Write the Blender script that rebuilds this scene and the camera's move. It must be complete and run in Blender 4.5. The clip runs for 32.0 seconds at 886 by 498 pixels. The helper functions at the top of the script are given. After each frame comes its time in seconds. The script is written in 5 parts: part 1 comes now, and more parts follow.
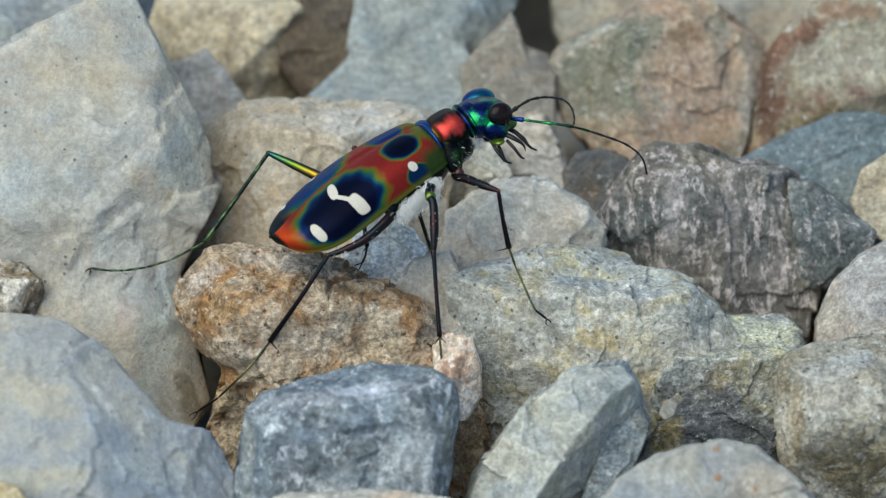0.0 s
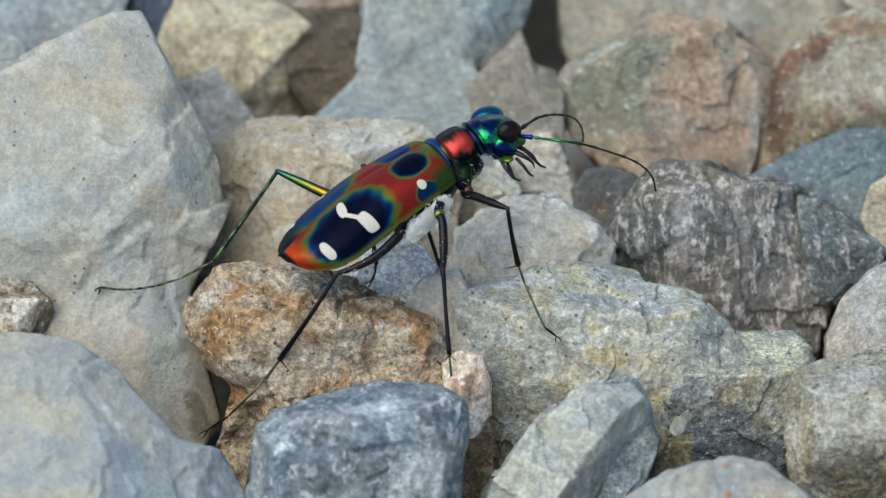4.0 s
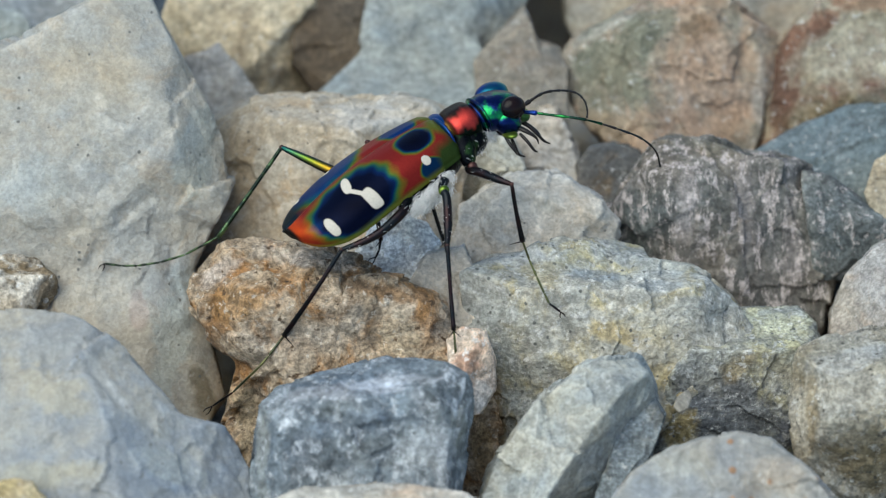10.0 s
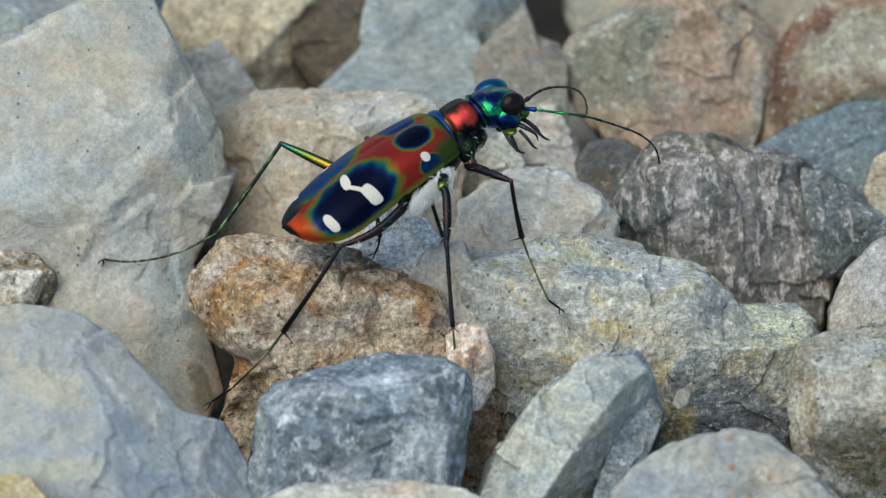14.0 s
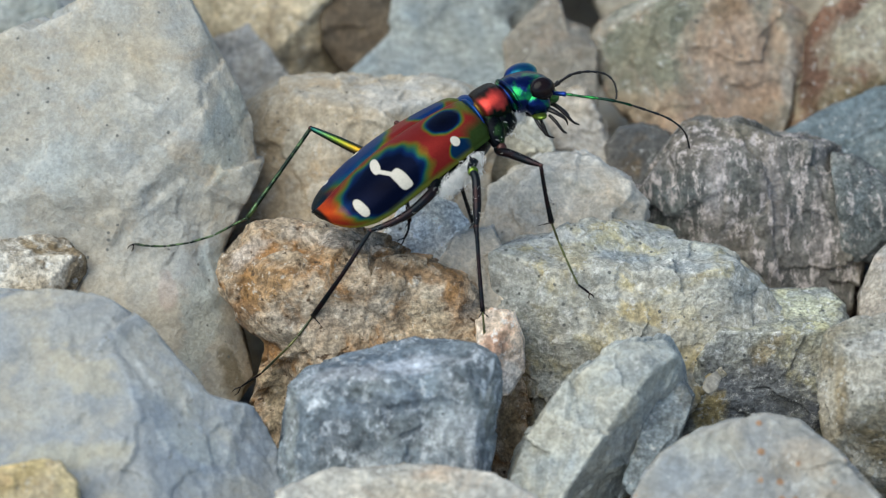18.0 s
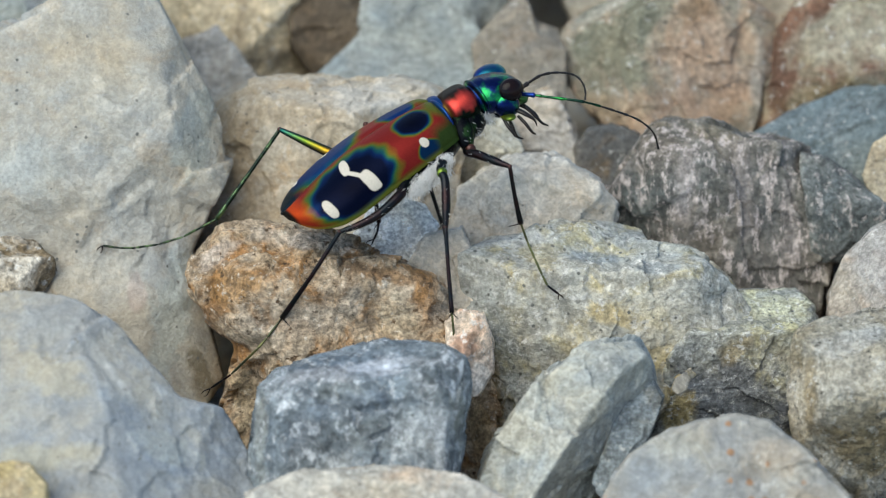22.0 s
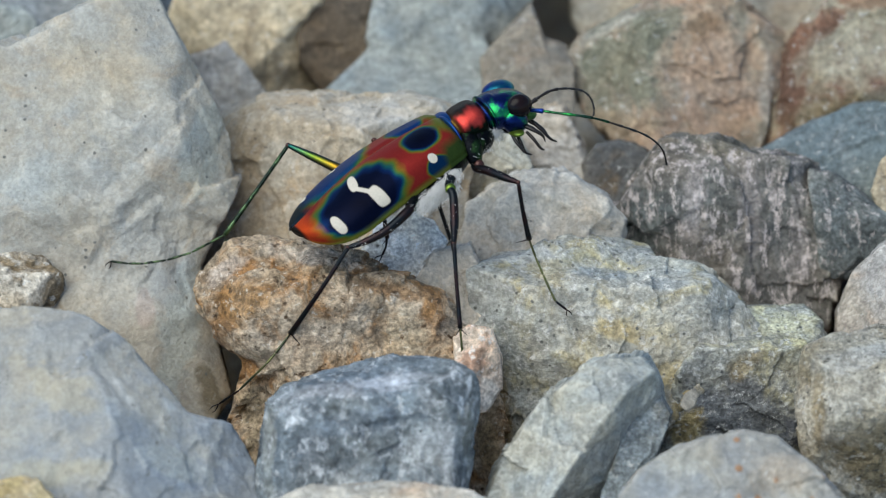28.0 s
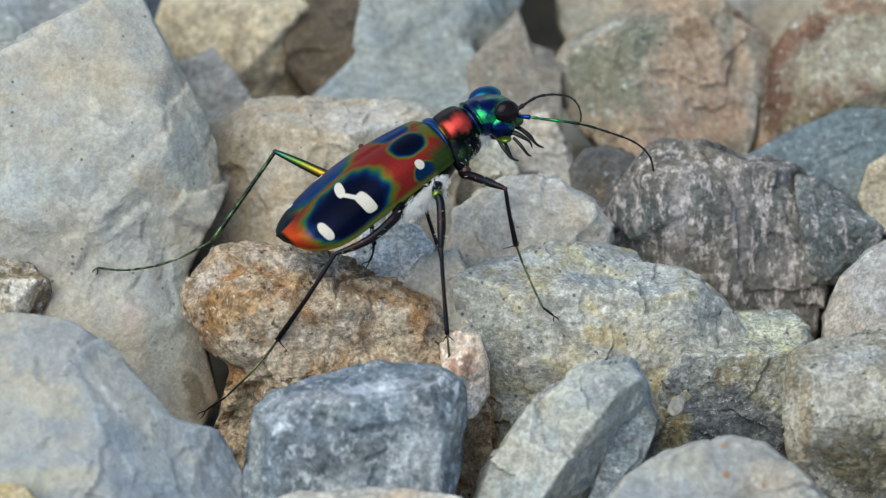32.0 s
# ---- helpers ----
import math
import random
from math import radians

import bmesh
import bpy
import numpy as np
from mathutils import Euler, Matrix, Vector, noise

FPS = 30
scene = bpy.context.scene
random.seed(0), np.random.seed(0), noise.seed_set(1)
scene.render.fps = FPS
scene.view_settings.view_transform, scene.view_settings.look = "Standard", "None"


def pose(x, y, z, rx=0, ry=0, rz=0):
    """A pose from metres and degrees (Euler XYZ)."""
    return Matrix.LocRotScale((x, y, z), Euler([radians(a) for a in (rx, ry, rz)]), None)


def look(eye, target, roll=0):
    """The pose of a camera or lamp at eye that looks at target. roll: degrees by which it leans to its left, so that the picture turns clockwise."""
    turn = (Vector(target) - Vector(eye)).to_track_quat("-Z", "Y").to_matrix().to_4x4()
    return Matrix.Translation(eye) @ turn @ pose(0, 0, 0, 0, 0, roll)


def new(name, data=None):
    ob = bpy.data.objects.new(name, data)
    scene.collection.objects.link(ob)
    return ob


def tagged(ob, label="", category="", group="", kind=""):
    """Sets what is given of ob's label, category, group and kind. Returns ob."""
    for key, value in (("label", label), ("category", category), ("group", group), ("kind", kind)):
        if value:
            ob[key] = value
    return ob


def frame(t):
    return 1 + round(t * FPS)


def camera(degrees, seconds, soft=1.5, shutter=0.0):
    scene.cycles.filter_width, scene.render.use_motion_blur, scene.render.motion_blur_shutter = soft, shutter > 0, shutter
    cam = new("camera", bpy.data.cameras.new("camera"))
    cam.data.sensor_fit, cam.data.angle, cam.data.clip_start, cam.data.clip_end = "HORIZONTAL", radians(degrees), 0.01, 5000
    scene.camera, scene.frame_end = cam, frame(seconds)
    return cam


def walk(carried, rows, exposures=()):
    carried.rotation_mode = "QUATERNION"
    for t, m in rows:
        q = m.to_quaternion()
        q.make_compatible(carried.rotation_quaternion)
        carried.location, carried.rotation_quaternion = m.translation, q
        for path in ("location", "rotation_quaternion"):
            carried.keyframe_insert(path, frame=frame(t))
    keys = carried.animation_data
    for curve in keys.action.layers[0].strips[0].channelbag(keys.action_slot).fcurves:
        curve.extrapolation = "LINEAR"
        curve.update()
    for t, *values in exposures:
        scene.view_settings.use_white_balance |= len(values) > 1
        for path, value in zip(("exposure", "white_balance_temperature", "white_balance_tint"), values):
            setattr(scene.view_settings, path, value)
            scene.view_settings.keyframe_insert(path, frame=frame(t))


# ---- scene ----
# Camera: a long lens about a third of a metre from the insect, swaying in the holder's grip.
DISTANCE, DOWN = 0.336, 35.0
LENS = 10.0
cam = camera(LENS, 32.0, soft=1.15)
STAND = pose(0, -DISTANCE * math.cos(radians(DOWN)), DISTANCE * math.sin(radians(DOWN)), 90 - DOWN)
# seconds, pan, tilt and lean in degrees
SWAY = [
    (0, -0.0350, 0.0561, 0.169),
    (0.5, -0.1289, -0.0857, 0.081),
    (1, -0.1486, 0.0310, 0.027),
    (1.5, -0.1778, 0.2219, -0.014),
    (2, -0.1280, 0.3818, -0.009),
    (2.5, -0.1208, 0.4308, 0.018),
    (3, -0.0922, 0.4030, 0.033),
    (3.5, -0.0163, 0.3361, -0.005),
    (5.5, 0.2215, 0.1060, -0.060),
    (6, 0.0300, 0.4172, -0.074),
    (6.5, -0.0335, 0.3906, 0.018),
    (7, -0.1381, 0.2772, 0.003),
    (7.5, -0.2149, 0.2033, -0.031),
    (8, -0.2113, 0.1718, -0.027),
    (8.5, -0.1078, 0.1632, -0.052),
    (9, 0.0000, -0.0000, 0.000),
    (9.5, 0.0619, -0.0459, 0.001),
    (10, 0.1202, -0.0151, -0.102),
    (10.5, 0.2360, -0.0510, -0.061),
    (11, 0.3279, -0.0861, -0.026),
    (11.5, 0.2257, -0.0344, -0.071),
    (12, 0.1489, 0.0342, -0.066),
    (12.5, 0.1071, 0.0816, -0.053),
    (13, 0.0815, 0.0957, -0.035),
    (13.5, 0.0791, -0.0591, 0.004),
    (15.5, 0.3081, 0.1243, -0.082),
    (16, 0.3712, 0.2262, -0.056),
    (16.5, 0.4523, 0.1808, -0.048),
    (17, 0.4456, 0.0522, -0.040),
    (17.5, 0.4358, -0.0592, -0.019),
    (18, 0.4478, -0.2300, 0.000),
    (18.5, 0.2825, -0.1934, -0.062),
    (19, 0.1159, -0.2075, -0.091),
    (19.5, 0.0020, -0.1532, -0.103),
    (20, -0.0981, -0.0926, -0.104),
    (20.5, -0.1332, -0.0292, -0.044),
    (21, -0.0556, -0.1205, -0.064),
    (21.5, 0.0397, -0.2581, -0.098),
    (22, 0.0990, -0.2171, -0.099),
    (22.5, 0.0611, -0.1666, -0.102),
    (23, 0.0556, -0.0943, -0.096),
    (23.5, 0.0305, -0.0323, -0.109),
    (24, 0.0064, 0.2125, -0.161),
    (24.5, 0.0729, 0.2917, -0.130),
    (25, 0.1487, 0.1637, -0.129),
    (25.5, 0.1862, 0.0343, -0.108),
    (27.5, 0.2372, -0.0281, -0.100),
    (28, 0.1934, -0.0380, -0.068),
    (28.5, 0.1415, -0.1256, -0.034),
    (29, 0.1164, -0.2199, -0.108),
    (29.5, 0.0451, -0.1990, -0.088),
    (30, 0.0321, -0.1760, -0.123),
    (30.5, 0.0638, -0.1425, -0.148),
    (31, 0.1539, -0.1570, -0.142),
    (31.5, 0.1315, -0.1809, -0.076),
    (32, 0.0471, 0.0316, -0.118),
]
# seconds, stops, white balance and tint as the holder's camera drifts
LIGHT = [(0, 0.225, 6290, 0.0), (3, 0.235, 6260, 1.5), (7, 0.225, 6250, 1.5), (9, 0.235, 6260, 1.5), (12, 0.215, 6250, 0.5), (16, 0.185, 6250, 0.5), (18, 0.255, 6360, 2.0),
         (20, 0.325, 6440, 2.0), (21, 0.395, 6530, 2.0), (22, 0.315, 6490, 2.0), (23, 0.305, 6500, 1.0), (25, 0.205, 6310, 1.0), (28, 0.195, 6260, 3.0), (30, 0.225, 6240, 2.0), (31, 0.25, 6300, 2.0), (32, 0.265, 6300, 2.0)]
walk(cam, [(t, STAND @ pose(0, 0, 0, tilt, pan, lean)) for t, pan, tilt, lean in SWAY], exposures=LIGHT)
cam.data.dof.use_dof = True
cam.data.dof.focus_distance = 0.330
cam.data.dof.aperture_fstop = 48

# Light: open sky and one high sun over the holder's shoulder
SUN_FROM = Vector((-0.42, -0.32, 0.85)).normalized()
world = bpy.data.worlds.new("sky")
scene.world = world
world.use_nodes = True
sky = world.node_tree.nodes.new("ShaderNodeTexSky")
sky.sky_type = "NISHITA"
sky.sun_disc = False
sky.sun_elevation = math.asin(SUN_FROM.z)
sky.sun_rotation = math.atan2(SUN_FROM.x, SUN_FROM.y)
background = world.node_tree.nodes["Background"]
world.node_tree.links.new(sky.outputs[0], background.inputs[0])
background.inputs[1].default_value = 0.15
sun_data = bpy.data.lights.new("sun", "SUN")
sun_data.energy = 2.5
sun_data.angle = radians(65)
sun_data.color = (1.0, 0.95, 0.86)
sun = new("sun", sun_data)
sun.matrix_world = look(SUN_FROM, (0, 0, 0))


# ---- materials ----
def nodes_of(name):
    m = bpy.data.materials.new(name)
    m.use_nodes = True
    nt = m.node_tree
    return m, nt, nt.nodes["Principled BSDF"]


def noise_node(nt, vector, scale, detail=4.0, rough=0.55, distortion=0.0):
    n = nt.nodes.new("ShaderNodeTexNoise")
    n.inputs["Scale"].default_value = scale
    n.inputs["Detail"].default_value = detail
    n.inputs["Roughness"].default_value = rough
    n.inputs["Distortion"].default_value = distortion
    nt.links.new(vector, n.inputs["Vector"])
    return n.outputs["Fac"]


def ramp_node(nt, fac, low, high):
    n = nt.nodes.new("ShaderNodeMapRange")
    n.interpolation_type = "SMOOTHSTEP"
    n.inputs["From Min"].default_value = low
    n.inputs["From Max"].default_value = high
    nt.links.new(fac, n.inputs["Value"])
    return n.outputs["Result"]


def mix_node(nt, fac, a, b, mode="MIX"):
    n = nt.nodes.new("ShaderNodeMix")
    n.data_type = "RGBA"
    n.blend_type = mode
    for slot, value in ((n.inputs[0], fac), (n.inputs[6], a), (n.inputs[7], b)):
        if isinstance(value, (int, float)):
            slot.default_value = value
        elif isinstance(value, tuple):
            slot.default_value = (*value, 1)
        else:
            nt.links.new(value, slot)
    return n.outputs[2]


def rock(name, base, second, stain, stain_at=0.6, light=(0.58, 0.57, 0.54), light_at=0.60, dark_at=0.66, relief=1.0, vein=0.0, grit=1.0, streak=(1, 1, 1), size=1.0, soft=0.10, pits=None, specks=0.0, speck_scale=1500, blots=()):
    """A broken stone: two clouded tones, blots (place and reach in mm, turn, colour, density), some of them a face's
    light or shade, stains, pale crystals, dark pits and a gritty relief. Scales are features a metre.
    """
    m, nt, bsdf = nodes_of(name)
    coord = nt.nodes.new("ShaderNodeTexCoord")
    info = nt.nodes.new("ShaderNodeObjectInfo")
    shift = nt.nodes.new("ShaderNodeVectorMath")
    shift.operation = "MULTIPLY_ADD"
    shift.inputs[1].default_value = (1, 1, 1)
    nt.links.new(coord.outputs["Object"], shift.inputs[0])
    nt.links.new(info.outputs["Random"], shift.inputs[2])
    at = shift.outputs[0]
    drawn = nt.nodes.new("ShaderNodeVectorMath")
    drawn.operation = "MULTIPLY"
    drawn.inputs[1].default_value = streak
    nt.links.new(at, drawn.inputs[0])
    long = drawn.outputs[0]
    cloud = noise_node(nt, at, 170, 5, 0.62, 0.6)
    patch = noise_node(nt, long, 260, 5, 0.65, 0.8)
    mottle = noise_node(nt, long, 620 * size, 5, 0.66, 0.3)
    crystal = noise_node(nt, long, 1500 * size, 4, 0.72)
    pit = noise_node(nt, at, 1300 * size, 3, 0.6)
    grain = noise_node(nt, at, 4600, 3, 0.7)
    colour = mix_node(nt, ramp_node(nt, cloud, 0.36, 0.64), base, second)
    colour = mix_node(nt, ramp_node(nt, patch, stain_at - soft, stain_at + soft), colour, stain)
    for x, y, rx, ry, turn, tone, amount in blots:
        spot = nt.nodes.new("ShaderNodeMapping")
        spot.vector_type = "TEXTURE"
        spot.inputs["Location"].default_value = (x * 0.001, y * 0.001, 0)
        spot.inputs["Rotation"].default_value = (0, 0, radians(turn))
        spot.inputs["Scale"].default_value = (rx * 0.001, ry * 0.001, 1)
        nt.links.new(coord.outputs["Object"], spot.inputs["Vector"])
        reach = nt.nodes.new("ShaderNodeVectorMath")
        reach.operation = "LENGTH"
        nt.links.new(spot.outputs[0], reach.inputs[0])
        ragged = nt.nodes.new("ShaderNodeMath")
        ragged.operation = "MULTIPLY_ADD"
        ragged.inputs[1].default_value = -3.2
        nt.links.new(noise_node(nt, at, 330, 6, 0.68, 0.5), ragged.inputs[0])
        nt.links.new(reach.outputs["Value"], ragged.inputs[2])
        share = nt.nodes.new("ShaderNodeMath")
        share.operation = "MULTIPLY"
        share.inputs[1].default_value = amount
        nt.links.new(ramp_node(nt, ragged.outputs[0], -0.50, -1.15), share.inputs[0])
        colour = mix_node(nt, share.outputs[0], colour, tone)
    # a slow drift of hue, cool to warm
    drift = noise_node(nt, at, 95, 4, 0.6, 0.4)
    colour = mix_node(nt, 1.0, colour, mix_node(nt, ramp_node(nt, drift, 0.34, 0.66), (0.95, 1.0, 1.06), (1.05, 1.0, 0.92)), "MULTIPLY")
    low, high = 1 - 0.20 * grit, 1 + 0.20 * grit
    colour = mix_node(nt, 1.0, colour, mix_node(nt, ramp_node(nt, mottle, 0.34, 0.66), (low, low, low), (high, high, high)), "MULTIPLY")
    if vein:
        wave = noise_node(nt, long, 420, 7, 0.75, 1.2)
        colour = mix_node(nt, ramp_node(nt, wave, 0.56 - 0.1 * vein, 0.74 - 0.04 * vein), colour, light)
    part = nt.nodes.new("ShaderNodeMath")
    part.operation = "MULTIPLY"
    part.inputs[1].default_value = min(0.85, 0.55 * grit)
    nt.links.new(ramp_node(nt, crystal, light_at - 0.03, light_at + 0.09), part.inputs[0])
    colour = mix_node(nt, part.outputs[0], colour, light)
    dark = pits or tuple(c * 0.40 for c in second)
    colour = mix_node(nt, ramp_node(nt, pit, dark_at, dark_at + 0.10), colour, dark)
    if specks:
        cells = nt.nodes.new("ShaderNodeTexVoronoi")
        wavy = nt.nodes.new("ShaderNodeVectorMath")
        wavy.operation = "MULTIPLY_ADD"
        wavy.inputs[1].default_value = (0.00012, 0.00012, 0.00012)
        blur = nt.nodes.new("ShaderNodeTexNoise")
        blur.inputs["Scale"].default_value = 4200
        nt.links.new(at, blur.inputs["Vector"])
        nt.links.new(blur.outputs["Color"], wavy.inputs[0])
        nt.links.new(at, wavy.inputs[2])
        cells.inputs["Scale"].default_value = speck_scale
        nt.links.new(wavy.outputs[0], cells.inputs["Vector"])
        near = ramp_node(nt, cells.outputs["Distance"], 0.22 / size, 0.11 / size)
        picked = nt.nodes.new("ShaderNodeSeparateColor")
        nt.links.new(cells.outputs["Color"], picked.inputs[0])
        some = nt.nodes.new("ShaderNodeMath")
        some.operation = "MULTIPLY"
        nt.links.new(near, some.inputs[0])
        nt.links.new(ramp_node(nt, picked.outputs[0], 1 - specks, 1.02 - specks), some.inputs[1])
        colour = mix_node(nt, some.outputs[0], colour, dark)
    flecks = noise_node(nt, at, 2300 * size, 3, 0.65)
    low, high = 1 - 0.25 * grit, 1 + 0.20 * grit
    colour = mix_node(nt, 1.0, colour, mix_node(nt, ramp_node(nt, flecks, 0.34, 0.66), (low, low, low), (high, high, high)), "MULTIPLY")
    # paler convex edges: bruising, and an edge highlight put into the colour
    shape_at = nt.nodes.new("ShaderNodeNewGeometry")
    worn_highlight = nt.nodes.new("ShaderNodeMath")
    worn_highlight.operation = "MULTIPLY"
    worn_highlight.inputs[1].default_value = 0.45
    nt.links.new(ramp_node(nt, shape_at.outputs["Pointiness"], 0.505, 0.56), worn_highlight.inputs[0])
    colour = mix_node(nt, worn_highlight.outputs[0], colour, mix_node(nt, 1.0, colour, (1.5, 1.5, 1.5), "MULTIPLY"))
    low, high = 1 - 0.10 * grit, 1 + 0.10 * grit
    colour = mix_node(nt, 1.0, colour, mix_node(nt, ramp_node(nt, grain, 0.30, 0.70), (low, low, low), (high, high, high)), "MULTIPLY")
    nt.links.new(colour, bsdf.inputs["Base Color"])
    bsdf.inputs["Roughness"].default_value = 0.78
    bsdf.inputs["Specular IOR Level"].default_value = 0.35
    height = nt.nodes.new("ShaderNodeMath")
    height.operation = "MULTIPLY_ADD"
    height.inputs[1].default_value = 0.5
    nt.links.new(grain, height.inputs[0])
    coarse = nt.nodes.new("ShaderNodeMath")
    coarse.operation = "MULTIPLY_ADD"
    coarse.inputs[1].default_value = 0.3
    nt.links.new(flecks, coarse.inputs[0])
    nt.links.new(mottle, coarse.inputs[2])
    nt.links.new(coarse.outputs[0], height.inputs[2])
    bump = nt.nodes.new("ShaderNodeBump")
    bump.inputs["Strength"].default_value = 0.5 * relief
    bump.inputs["Distance"].default_value = 0.0003
    nt.links.new(height.outputs[0], bump.inputs["Height"])
    nt.links.new(bump.outputs[0], bsdf.inputs["Normal"])
    return m


